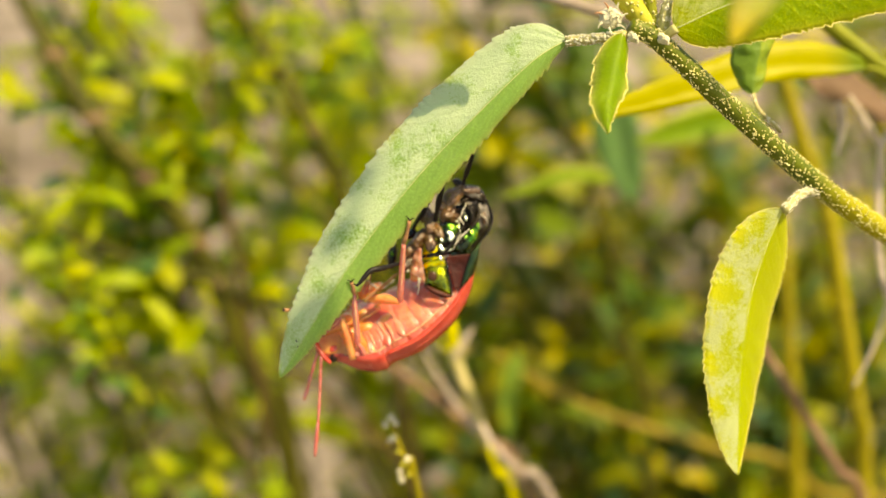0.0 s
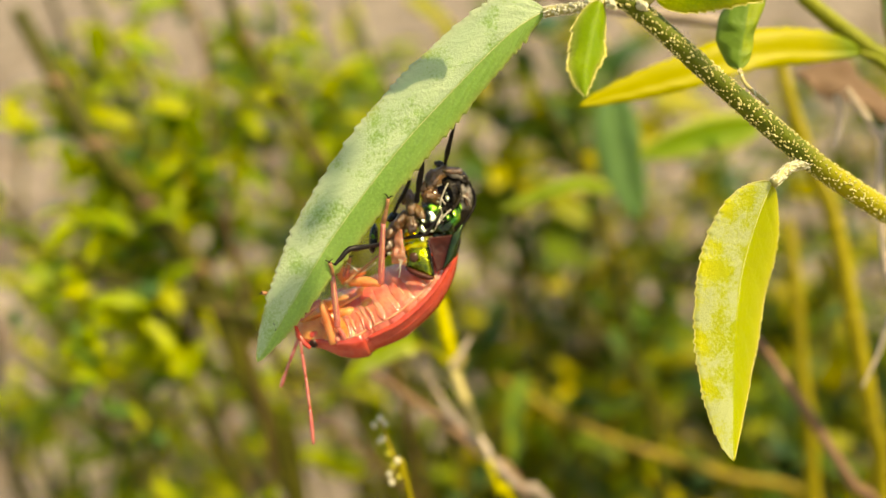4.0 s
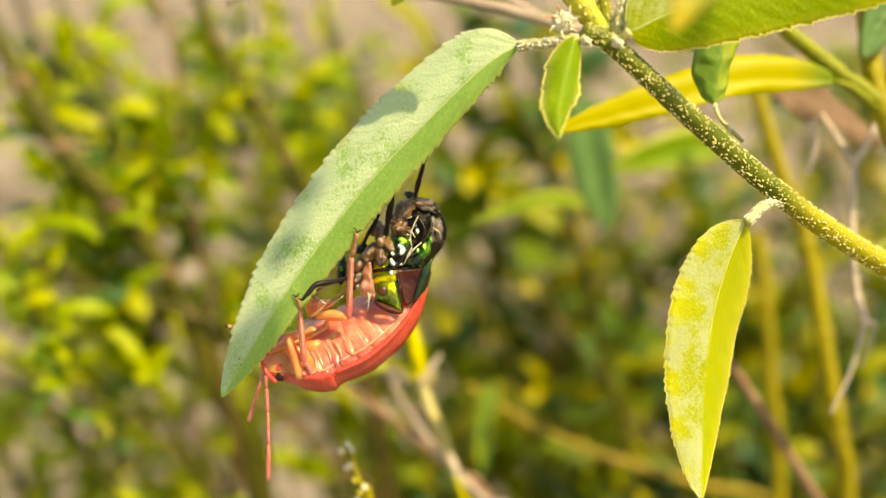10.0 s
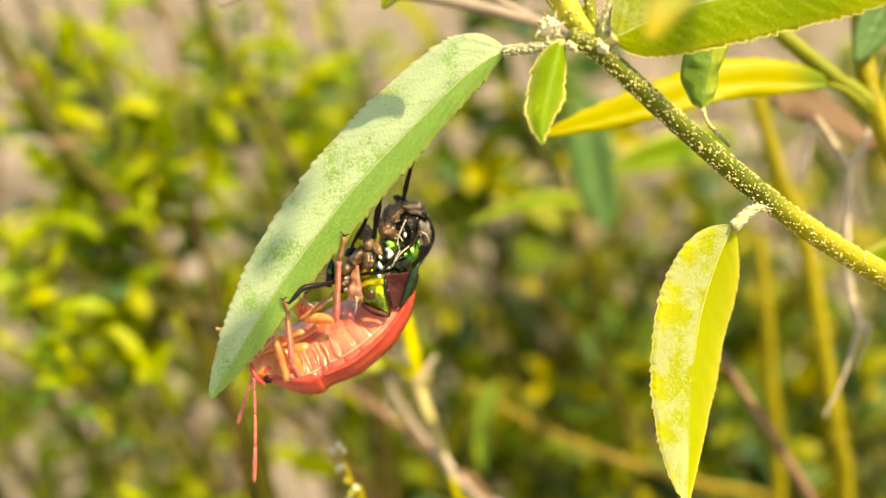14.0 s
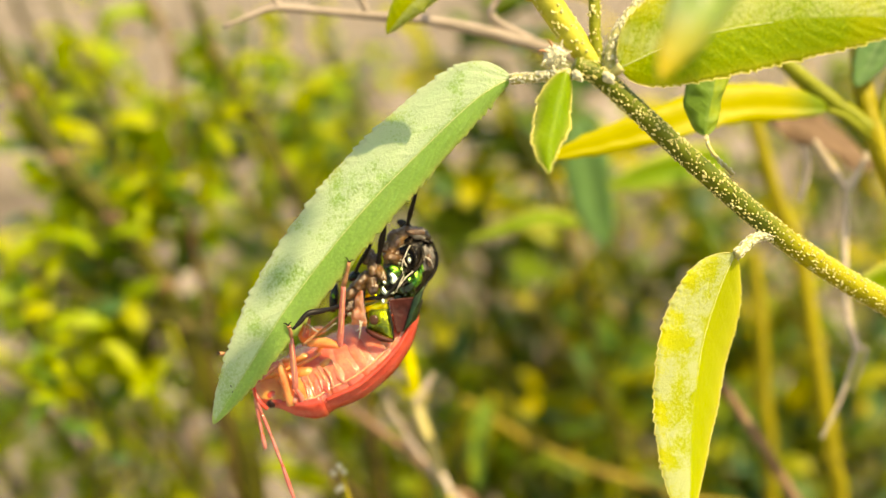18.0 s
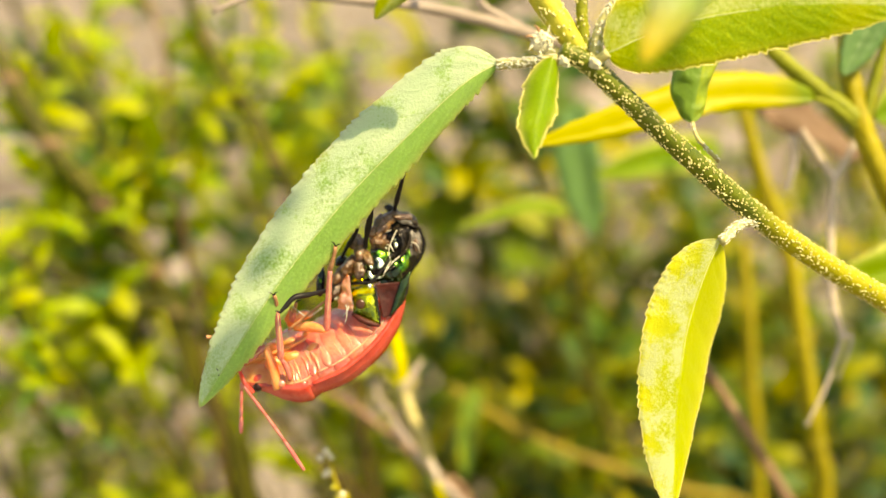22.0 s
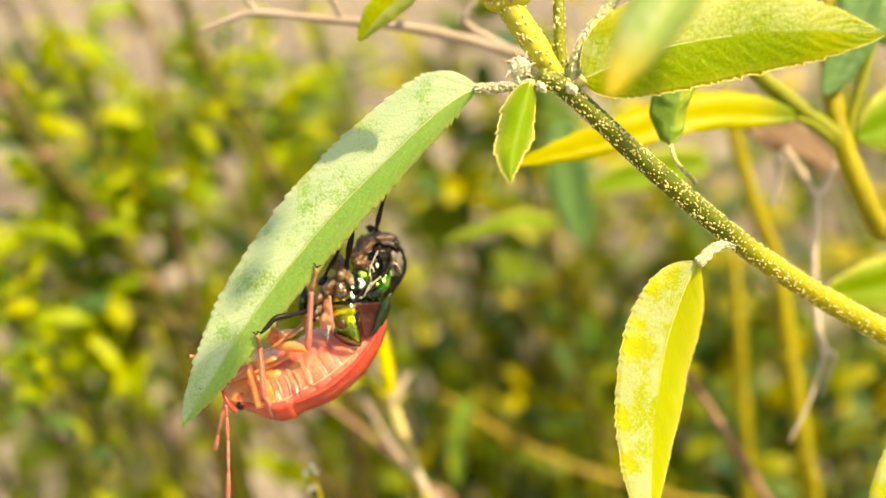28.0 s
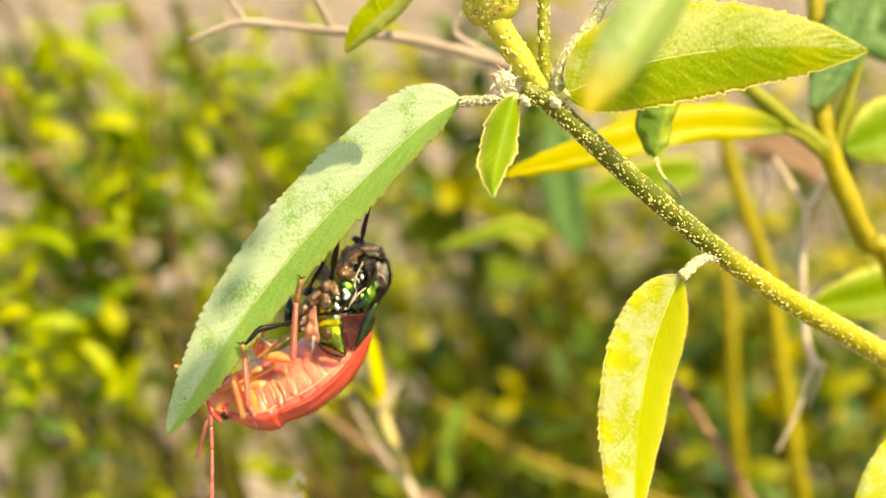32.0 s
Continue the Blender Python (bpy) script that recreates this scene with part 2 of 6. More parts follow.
# greenish-white gloss of one half painted in as colour
M_FRONT = leaf_material("front_leaf", (0.18, 0.32, 0.08), (0.32, 0.45, 0.15), (0.56, 0.66, 0.08), 0.4, 0.32, down=1.0, lit_half_col=(0.50, 0.60, 0.38), tip=(0.62, 0.50, 0.02))
# sunlit half painted yellow-green, the rest painted the dull green of shade
M_MID = leaf_material("half_lit_leaf", (0.09, 0.21, 0.05), (0.17, 0.30, 0.05), (0.42, 0.56, 0.05), 0.45, 0.45, 7.0, gloss=0.2, specks=1.0, down=1.2, lit_half_col=(0.40, 0.48, 0.03), grit=1.0)
M_YELLOW = leaf_material("old_yellow_leaf", (0.385, 0.365, 0.002), (0.465, 0.445, 0.003), (0.70, 0.67, 0.003), 0.40, 0.45, 10.0, specks=0.3, lines=0.05, gloss=0.25, relief=0.3, root=(0.16, 0.26, 0.01))
M_GREEN = leaf_material("shaded_leaf", (0.06, 0.16, 0.05), (0.11, 0.24, 0.075), (0.26, 0.44, 0.10), 0.40, 0.45, 12.0)
M_EDGE = bark_material("pale_margin", (0.58, 0.55, 0.13), (0.76, 0.72, 0.28), 900, 0.5)
M_RIB = bark_material("midrib", (0.52, 0.58, 0.20), (0.66, 0.70, 0.32), 900, 0.5)
M_STEM = stem_material()
M_SCALE = bark_material("pale_scales", (0.56, 0.51, 0.17), (0.76, 0.71, 0.34), 1500, 0.6)
M_PETIOLE = bark_material("petiole", (0.36, 0.35, 0.12), (0.52, 0.50, 0.22), 1200, 0.6)
M_BUD = bark_material("woolly_bud", (0.52, 0.51, 0.34), (0.74, 0.72, 0.54), 2200, 0.8, relief=0.9)
M_FLOWER = bark_material("flower_bud", (0.36, 0.36, 0.03), (0.50, 0.47, 0.06), 1500, 0.45)
M_RED = bark_material("red_shell", (0.45, 0.036, 0.022), (0.58, 0.075, 0.045), 900, 0.17, relief=0.2, soft=0.3, coat=0.6)
M_BELLY = bark_material("orange_belly", (0.63, 0.078, 0.058), (0.85, 0.25, 0.155), 330, 0.28, relief=0.4, soft=0.8, coat=0.5, wet=0.2)
M_CHEST = bark_material("orange_chest", (0.74, 0.17, 0.05), (0.90, 0.38, 0.12), 330, 0.28, relief=0.4, soft=0.8, coat=0.4, wet=0.2)
M_GLOSS = bark_material("pale_glossy_skin", (0.72, 0.20, 0.11), (0.88, 0.42, 0.25), 900, 0.18, relief=0.2, soft=0.6, coat=1.0, wet=0.1)
M_FEMUR = bark_material("amber_leg", (0.64, 0.185, 0.055), (0.80, 0.33, 0.12), 900, 0.22, relief=0.2, soft=0.4, coat=0.4)
M_TIBIA = bark_material("red_leg", (0.42, 0.085, 0.07), (0.57, 0.20, 0.165), 1500, 0.2, relief=0.2, soft=0.3, coat=0.5)
M_TARSUS = bark_material("brown_foot", (0.30, 0.13, 0.06), (0.48, 0.26, 0.13), 2500, 0.4)
M_EYE = bark_material("dark_eye", (0.012, 0.006, 0.005), (0.03, 0.012, 0.01), 3000, 0.12, relief=0.1)
M_GOLD = metal_material("gold_green_cuticle", ((0.30, (0.015, 0.025, 0.002)), (0.46, (0.11, 0.15, 0.008)), (0.60, (0.44, 0.47, 0.015)), (0.74, (0.12, 0.28, 0.015))), 0.24, 700, 0.9, 0.3)
M_BAND = metal_material("bright_gold_cuticle", ((0.34, (0.25, 0.25, 0.01)), (0.55, (0.90, 0.78, 0.02))), 0.28, 600, 0.9, 0.3)
M_GLINT = metal_material("emerald_facet", ((0.35, (0.02, 0.14, 0.015)), (0.65, (0.16, 0.36, 0.03))), 0.3, 500, 1.0, 0.1)
M_DARK = metal_material("black_brown_cuticle", ((0.40, (0.004, 0.003, 0.002)), (0.58, (0.018, 0.013, 0.007)), (0.76, (0.05, 0.036, 0.014))), 0.22, 800, 0.3, 0.7)
M_SHINE = metal_material("bright_green_cuticle", ((0.38, (0.004, 0.006, 0.003)), (0.50, (0.025, 0.05, 0.007)), (0.60, (0.12, 0.24, 0.018)), (0.74, (0.48, 0.46, 0.04))), 0.22, 600, 0.85, 0.3)
# pale metal of the added blobs that stand for sun highlights
M_HIGHLIGHT = metal_material("highlight_silver", ((0.35, (0.30, 0.36, 0.26)), (0.65, (0.55, 0.60, 0.48))), 0.33, 500, 1.0, 0.1)
M_BLUE = metal_material("blue_black_cuticle", ((0.4, (0.005, 0.007, 0.010)), (0.6, (0.012, 0.03, 0.045)), (0.75, (0.03, 0.16, 0.09))), 0.2, 900)
M_EMERALD = metal_material("emerald_cuticle", ((0.36, (0.006, 0.02, 0.004)), (0.48, (0.02, 0.16, 0.02)), (0.60, (0.10, 0.42, 0.03)), (0.74, (0.45, 0.48, 0.03))), 0.22, 650, 0.9, 0.4)
M_SIDE = metal_material("dark_green_cuticle", ((0.38, (0.012, 0.02, 0.006)), (0.58, (0.03, 0.07, 0.014)), (0.74, (0.06, 0.16, 0.03))), 0.26, 600, 0.85, 0.3)
M_SPOT = bark_material("brown_spot", (0.035, 0.014, 0.006), (0.06, 0.024, 0.010), 1500, 0.25, relief=0.2)
M_AMBER = bark_material("amber_membrane", (0.07, 0.034, 0.010), (0.20, 0.10, 0.03), 900, 0.3, relief=0.8, soft=0.3, coat=0.35)
M_GREY = bark_material("grey_membrane", (0.035, 0.032, 0.026), (0.20, 0.18, 0.15), 900, 0.25, relief=0.8, coat=0.5)
M_BROWN = bark_material("brown_membrane", (0.028, 0.013, 0.005), (0.14, 0.066, 0.021), 900, 0.3, relief=0.9, soft=0.1, coat=0.35)
M_TAN = bark_material("tan_membrane", (0.04, 0.02, 0.008), (0.16, 0.085, 0.03), 900, 0.3, relief=0.8, soft=0.3, coat=0.35)
M_MAROON = bark_material("maroon_cuticle", (0.028, 0.005, 0.003), (0.07, 0.011, 0.006), 900, 0.45)
M_BLACK = bark_material("black_leg", (0.004, 0.0035, 0.003), (0.012, 0.009, 0.008), 2000, 0.5)
M_THREAD = bark_material("white_thread", (0.40, 0.37, 0.30), (0.60, 0.57, 0.48), 3000, 0.4)
M_FARSTEM = bark_material("yellow_stem", (0.19, 0.165, 0.005), (0.31, 0.265, 0.008), 120, 0.5, 0.3)
M_BRIGHTSTEM = bark_material("bright_yellow_stem", (0.36, 0.34, 0.004), (0.52, 0.48, 0.008), 150, 0.45, 0.1)
M_OLIVE = bark_material("olive_stem", (0.034, 0.038, 0.002), (0.085, 0.082, 0.004), 120, 0.6, 0.3)
M_THIN = bark_material("brown_stem", (0.07, 0.04, 0.015), (0.14, 0.085, 0.03), 200, 0.7, 0.2)
M_YOUNG = bark_material("yellow_green_stem", (0.15, 0.18, 0.010), (0.26, 0.28, 0.018), 150, 0.5, 0.2)
M_AMBERSTEM = bark_material("amber_stem", (0.14, 0.11, 0.008), (0.25, 0.19, 0.015), 150, 0.5, 0.2)
M_GREYTWIG = bark_material("grey_twig", (0.22, 0.18, 0.14), (0.37, 0.31, 0.26), 200, 0.8, 0.2)
M_STRAW = bark_material("straw_stem", (0.34, 0.29, 0.08), (0.52, 0.46, 0.20), 200, 0.6, 0.2)
M_TWIG = bark_material("dry_twig", (0.42, 0.34, 0.26), (0.62, 0.54, 0.44), 200, 0.8, 0.2)
M_PINK = bark_material("dry_brown_stem", (0.17, 0.09, 0.05), (0.30, 0.19, 0.115), 200, 0.8, 0.2)
M_DRYLEAF = leaf_material("dry_leaf", (0.11, 0.06, 0.04), (0.19, 0.115, 0.08), (0.2, 0.12, 0.07), 0.25, 0.7, 9.0)
M_FARLEAF = far_leaf_material("bush_leaf", ((0.0, (0.09, 0.25, 0.17)), (0.16, (0.15, 0.30, 0.03)), (0.40, (0.35, 0.47, 0.022)), (0.68, (0.45, 0.54, 0.022)), (1.0, (0.52, 0.57, 0.028))), 0.66)
M_DEEPLEAF = far_leaf_material("green_bush_leaf", ((0.0, (0.06, 0.18, 0.101)), (0.22, (0.10, 0.21, 0.022)), (0.5, (0.21, 0.30, 0.017)), (0.78, (0.37, 0.40, 0.017)), (1.0, (0.52, 0.49, 0.020))), 0.6)
M_LITTER = bark_material("leaf_litter", (0.10, 0.065, 0.035), (0.26, 0.19, 0.125), 40, 0.9)


def ground_material():
    m, nt, bsdf, out = blank("dry_soil")
    a, b, c = noise_tex(nt, 8.0, 5.0), noise_tex(nt, 34.0, 5.0, 0.6), noise_tex(nt, 260.0, 4.0, 0.7)
    f = math_node(nt, "ADD", math_node(nt, "MULTIPLY", a, 0.55), math_node(nt, "ADD", math_node(nt, "MULTIPLY", b, 0.33), math_node(nt, "MULTIPLY", c, 0.12)))
    col = ramp(nt, f, ((0.40, (0.06, 0.048, 0.034)), (0.49, (0.155, 0.127, 0.096)), (0.60, (0.38, 0.325, 0.27))))
    nt.links.new(col, bsdf.inputs["Base Color"])
    nt.links.new(bump(nt, f, 0.8, 0.02), bsdf.inputs["Normal"])
    bsdf.inputs["Roughness"].default_value = 0.95
    return m


M_SOIL = ground_material()


# ---------------------------------------------------------------- shapes, in millimetres of the plan
def curve(points, n):
    """A smooth line of n + 1 points through the given ones."""
    p = [Vector(q) for q in points]
    if len(p) == 2:
        return [p[0].lerp(p[1], i / n) for i in range(n + 1)]
    p = [p[0] * 2 - p[1]] + p + [p[-1] * 2 - p[-2]]
    out = []
    for i in range(n + 1):
        x = i / n * (len(p) - 3)
        k = min(int(x), len(p) - 4)
        t = x - k
        a, b, c, d = p[k:k + 4]
        out.append(0.5 * ((2 * b) + (c - a) * t + (2 * a - 5 * b + 4 * c - d) * t * t + (3 * b - a - 3 * c + d) * t ** 3))
    return out


def spread(values, n):
    return [float(np.interp(i / n, np.linspace(0, 1, len(values)), values)) for i in range(n + 1)]


def tube(points, radii, sides=8, n=12, rough=0.0, seed=0):
    """A rounded, tapering tube through points: vertices and faces."""
    rnd = random.Random(seed)
    c, r = curve(points, n), spread(radii, n)
    V, F = [], []
    up = Vector((0.31, -0.83, 0.46))
    for i, q in enumerate(c):
        t = (c[min(i + 1, n)] - c[max(i - 1, 0)]).normalized()
        a = (up - t * up.dot(t)).normalized()
        b = t.cross(a)
        for k in range(sides):
            w = 2 * math.pi * k / sides
            rr = r[i] * (1 + rough * (rnd.random() - 0.5))
            V.append(q + (a * math.cos(w) + b * math.sin(w)) * rr)
    for i in range(n):
        for k in range(sides):
            j = (k + 1) % sides
            F.append((i * sides + k, i * sides + j, (i + 1) * sides + j, (i + 1) * sides + k))
    F.append(tuple(range(sides - 1, -1, -1)))
    F.append(tuple(range(n * sides, n * sides + sides)))
    return V, F


def blob(centre, axes, nu=12, nv=16, crumple=0.0, seed=0.0, lo=0.0, hi=1.0, freq=0.5):
    """An ellipsoid (or the band lo..hi of it, from pole to pole) on three axis vectors, crumpled by noise."""
    c = Vector(centre)
    a, b, d = (Vector(x) for x in axes)
    V, F = [], []
    for i in range(nu + 1):
        th = math.pi * (lo + (hi - lo) * i / nu)
        for k in range(nv):
            ph = 2 * math.pi * k / nv
            p = a * math.cos(th) + (b * math.cos(ph) + d * math.sin(ph)) * max(math.sin(th), 0.02)
            if crumple:
                q = p * freq + Vector((seed, seed * 2, 3))
                p = p * (1 + crumple * noise.noise(q) + crumple * 0.5 * noise.noise(q * 2.7))
            V.append(c + p)
    for i in range(nu):
        for k in range(nv):
            j = (k + 1) % nv
            F.append((i * nv + k, i * nv + j, (i + 1) * nv + j, (i + 1) * nv + k))
    F.append(tuple(range(nv - 1, -1, -1)))
    F.append(tuple(range(nu * nv, nu * nv + nv)))
    return V, F


def blade(mid, wide, fold, teeth=0, tooth=0.2, shape=(0.45, 0.8), nu=60, nv=5, thick=0.16, bulge=0.10, wavy=0.05, seed=1, veins=12, facing=(0, -1, 0), shape_b=None):
    """A leaf blade along its midrib. wide: the greatest half widths (mm) of the two halves; fold: degrees by which each half leans
    towards the facing side; teeth along the margin; returns vertices, faces and the place on the leaf of each vertex."""
    c = curve(mid, nu)
    rnd = random.Random(seed)
    shapes = (shape, shape_b or shape)
    tops = [(a / (a + b)) ** a * (b / (a + b)) ** b for a, b in shapes]
    face = Vector(facing)
    jitter = [rnd.uniform(0.25, 1.5) for _ in range(max(teeth, 1) + 2)]
    rows = []
    cols = list(range(-nv, nv + 1))
    ph = rnd.random() * 6
    for i, q in enumerate(c):
        u = i / nu
        t = (c[min(i + 1, nu)] - c[max(i - 1, 0)]).normalized()
        v = (face - t * face.dot(t)).normalized()
        s = t.cross(v)
        w0s = [max(u, 1e-4) ** a * max(1 - u, 1e-4) ** b / tp for (a, b), tp in zip(shapes, tops)]
        line = []
        for k in cols:
            half = 0 if k < 0 else 1
            e = radians(fold[half])
            d = (s if k < 0 else -s) * math.cos(e) + v * math.sin(e)
            nrm = v * math.cos(e) - (s if k < 0 else -s) * math.sin(e)
            x = abs(k) / nv
            w = w1 = wide[half] * w0s[half]
            if teeth:
                g = u * teeth + (0.37 if half else 0) + 0.9 * noise.noise(Vector((u * teeth * 0.45, half * 7 + seed, 1)))
                w += tooth * jitter[int(g) % len(jitter)] * (g % 1.0) * x ** 5 * min(1, 8 * u, 10 * (1 - u) + 0.2, 2 * w0s[half])
            p = q + d * (w * x) + nrm * (bulge * w1 * math.sin(math.pi * x))
            ir = noise.noise(Vector((u * 6, x * 1.5 + half * 5, seed)))
            p = p + nrm * (wavy * (1 + 1.5 * ir) * math.sin(veins * 2 * math.pi * (u - 0.22 * x) + 3 * ir) * math.sin(math.pi * min(x, 0.95)) + wavy * 2.5 * x * x * (math.sin(11 * u + ph + half * 2) + 2 * ir))
            line.append((p, nrm, (u, 0.5 + 0.5 * k / nv)))
        rows.append(line)
    V, F, U = [], [], []
    m = len(cols)
    for side in (0, 1):
        for line in rows:
            for p, nrm, uv in line:
                V.append(p - nrm * thick * side)
                U.append(uv)
    o = m * len(rows)
    for i in range(nu):
        for k in range(m - 1):
            a, b = i * m + k, i * m + k + 1
            F.append((a, b, b + m, a + m))
            F.append((o + a, o + a + m, o + b + m, o + b))
        for k in (0, m - 1):
            a = i * m + k
            F.append((a, a + m, o + a + m, o + a) if k == 0 else (a, o + a, o + a + m, a + m))
    for k in range(m - 1):
        F.append((k, o + k, o + k + 1, k + 1))
        a = nu * m + k
        F.append((a, a + 1, o + a + 1, o + a))
    return V, F, U


def grains(points, radii, count, size, seed=1, lift=0.6, facing=None):
    """Tiny pale scales strewn over a tube."""
    rnd = random.Random(seed)
    n = 60
    c, r = curve(points, n), spread(radii, n)
    gaps = [(c[i + 1] - c[i]).length for i in range(n)]
    V, F = [], []
    for _ in range(count):
        i = rnd.choices(range(n), gaps)[0]
        q = c[i].lerp(c[i + 1], rnd.random())
        t = (c[i + 1] - c[i]).normalized()
        a = t.orthogonal().normalized()
        b = t.cross(a)
        w = rnd.random() * 2 * math.pi
        d = a * math.cos(w) + b * math.sin(w)
        e = t.cross(d)
        s = size * rnd.uniform(0.55, 1.3)
        p = q + d * (r[i] + s * lift * 0.3)
        o = len(V)
        tilt = rnd.uniform(-0.5, 0.5)
        t2, e2 = t * math.cos(tilt) + e * math.sin(tilt), e * math.cos(tilt) - t * math.sin(tilt)
        for x, y, z in ((1.3, 0, 0), (0.4, 0.8, 0), (-1, 0.5, 0), (-1, -0.5, 0), (0.4, -0.8, 0), (0, 0, lift * 1.4)):
            V.append(p + t2 * (s * x) + e2 * (s * y) + d * (s * z))
        F += [(o, o + 1, o + 5), (o + 1, o + 2, o + 5), (o + 2, o + 3, o + 5), (o + 3, o + 4, o + 5), (o + 4, o, o + 5), (o + 4, o + 3, o + 2, o + 1, o)]
    return V, F


def mesh_of(name, data, material, origin=(0, 0, 0), smooth=True):
    V, F = data[0], data[1]
    o = Vector(origin)
    me = bpy.data.meshes.new(name)
    me.from_pydata([tuple((Vector(v) - o) / 1000) for v in V], [], F)
    if len(data) > 2:
        lay = me.uv_layers.new(name="UVMap")
        for loop in me.loops:
            lay.data[loop.index].uv = data[2][loop.vertex_index]
    if smooth:
        me.polygons.foreach_set("use_smooth", [True] * len(me.polygons))
    me.materials.append(material)
    me.update()
    return me


def thing(name, origin, label, category, group="", kind=""):
    ob = new(name)
    ob.empty_display_size = 0.005
    ob.matrix_world = BASE @ Matrix.Translation(Vector(origin) / 1000)
    ob["at"] = [float(x) for x in origin]
    return tagged(ob, label, category, group, kind)


def part(name, data, material, parent, label="", smooth=True, at=None, kind=""):
    """One mesh under a thing or under a part. at: the part's own pivot (mm of the plan)."""
    base = Vector(parent["at"])
    pivot = Vector(at) if at else base
    ob = new(name, mesh_of(name, data, material, pivot, smooth))
    ob.parent = parent
    ob.location = (pivot - base) / 1000
    ob["at"] = [float(x) for x in pivot]
    return tagged(ob, label, kind=kind)


# ---------------------------------------------------------------- ground
def build_ground():
    V, F = [], []
    n = 90
    xs = [math.copysign(abs(t) ** 3.4 * 420 + abs(t) * 1.2, t) for t in np.linspace(-1, 1, n + 1)]
    for y in xs:
        for x in xs:
            near = max(0.0, 1 - math.hypot(x, y) / 12)
            z = near * 0.035 * noise.noise(Vector((x * 1.7, y * 1.7, 0.3))) + near * 0.012 * noise.noise(Vector((x * 7, y * 7, 2)))
            V.append((x * 1000, (y + 1.2) * 1000, z * 1000))
    for i in range(n):
        for k in range(n):
            a = i * (n + 1) + k
            F.append((a, a + 1, a + n + 2, a + n + 1))
    ground = new("ground", mesh_of("ground", (V, F), M_SOIL))
    tagged(ground, "dry grey-brown soil with scattered litter", "ground", kind="structure")
    rnd = random.Random(5)
    V, F = [], []
    for _ in range(1500):
        x, y = rnd.uniform(-1.3, 1.6), rnd.uniform(0.4, 3.4)
        a, s = rnd.uniform(0, 6.28), rnd.uniform(8, 26)
        z = 1000 * (0.035 * noise.noise(Vector((x * 1.7, (y - 1.2) * 1.7, 0.3)))) + rnd.uniform(4, 12)
        o = len(V)
        dx, dy = math.cos(a) * s, math.sin(a) * s
        h = rnd.uniform(0, 8)
        px, py = x * 1000, y * 1000
        V += [(px - dx, py - dy, z), (px - dy * 0.4, py + dx * 0.4, z + h), (px + dx, py + dy, z + h * 0.5), (px + dy * 0.4, py - dx * 0.4, z), (px, py, z - 3)]
        F += [(o, o + 3, o + 2, o + 1), (o, o + 1, o + 4), (o + 1, o + 2, o + 4), (o + 2, o + 3, o + 4), (o + 3, o, o + 4)]
    litter = new("leaf_litter", mesh_of("leaf_litter", (V, F), M_LITTER, smooth=False))
    tagged(litter, "dry brown leaf litter lying on the soil", "leaf litter", kind="stuff")


build_ground()


# ---------------------------------------------------------------- the branch with the sharp leaves
def leaf_part(name, plant, data_args, material, label, rib=0.16, pet=None, lift=-0.05, hairs=0, thin=1.0, stalk=None, margin=0.0):
    mid = data_args["mid"]
    shape = blade(**data_args)
    lf = part(name, shape, material, plant, label)
    if margin:
        rows, cols = data_args["nu"] + 1, 2 * data_args["nv"] + 1
        for side in (0, cols - 1):
            rim = [shape[0][i * cols + side] for i in range(1, rows - 1)]
            part("leaf_margin", tube(rim, (margin * 0.5, margin, margin, margin * 0.5), 5, len(rim) - 1), M_EDGE, lf, "pale thickened leaf margin")
    face = Vector(data_args.get("facing", (0, -1, 0)))
    rib_line = [Vector(p) + face * lift for p in mid]
    part("midrib", tube(rib_line, (rib, rib * 0.8, rib * 0.25), 6, 24), M_RIB, lf, "pale raised midrib")
    if pet:
        st = part("petiole", tube(pet, [r * thin for r in (0.42, 0.36, 0.40)], 8, 10), stalk or M_PETIOLE, lf, "scaly leaf stalk")
        if hairs:
            part("scurf", grains(pet, [r * thin for r in (0.42, 0.36, 0.40)], hairs * 2, 0.105, 3), M_BUD, lf, "tiny white scales", False, kind="stuff")
    return lf


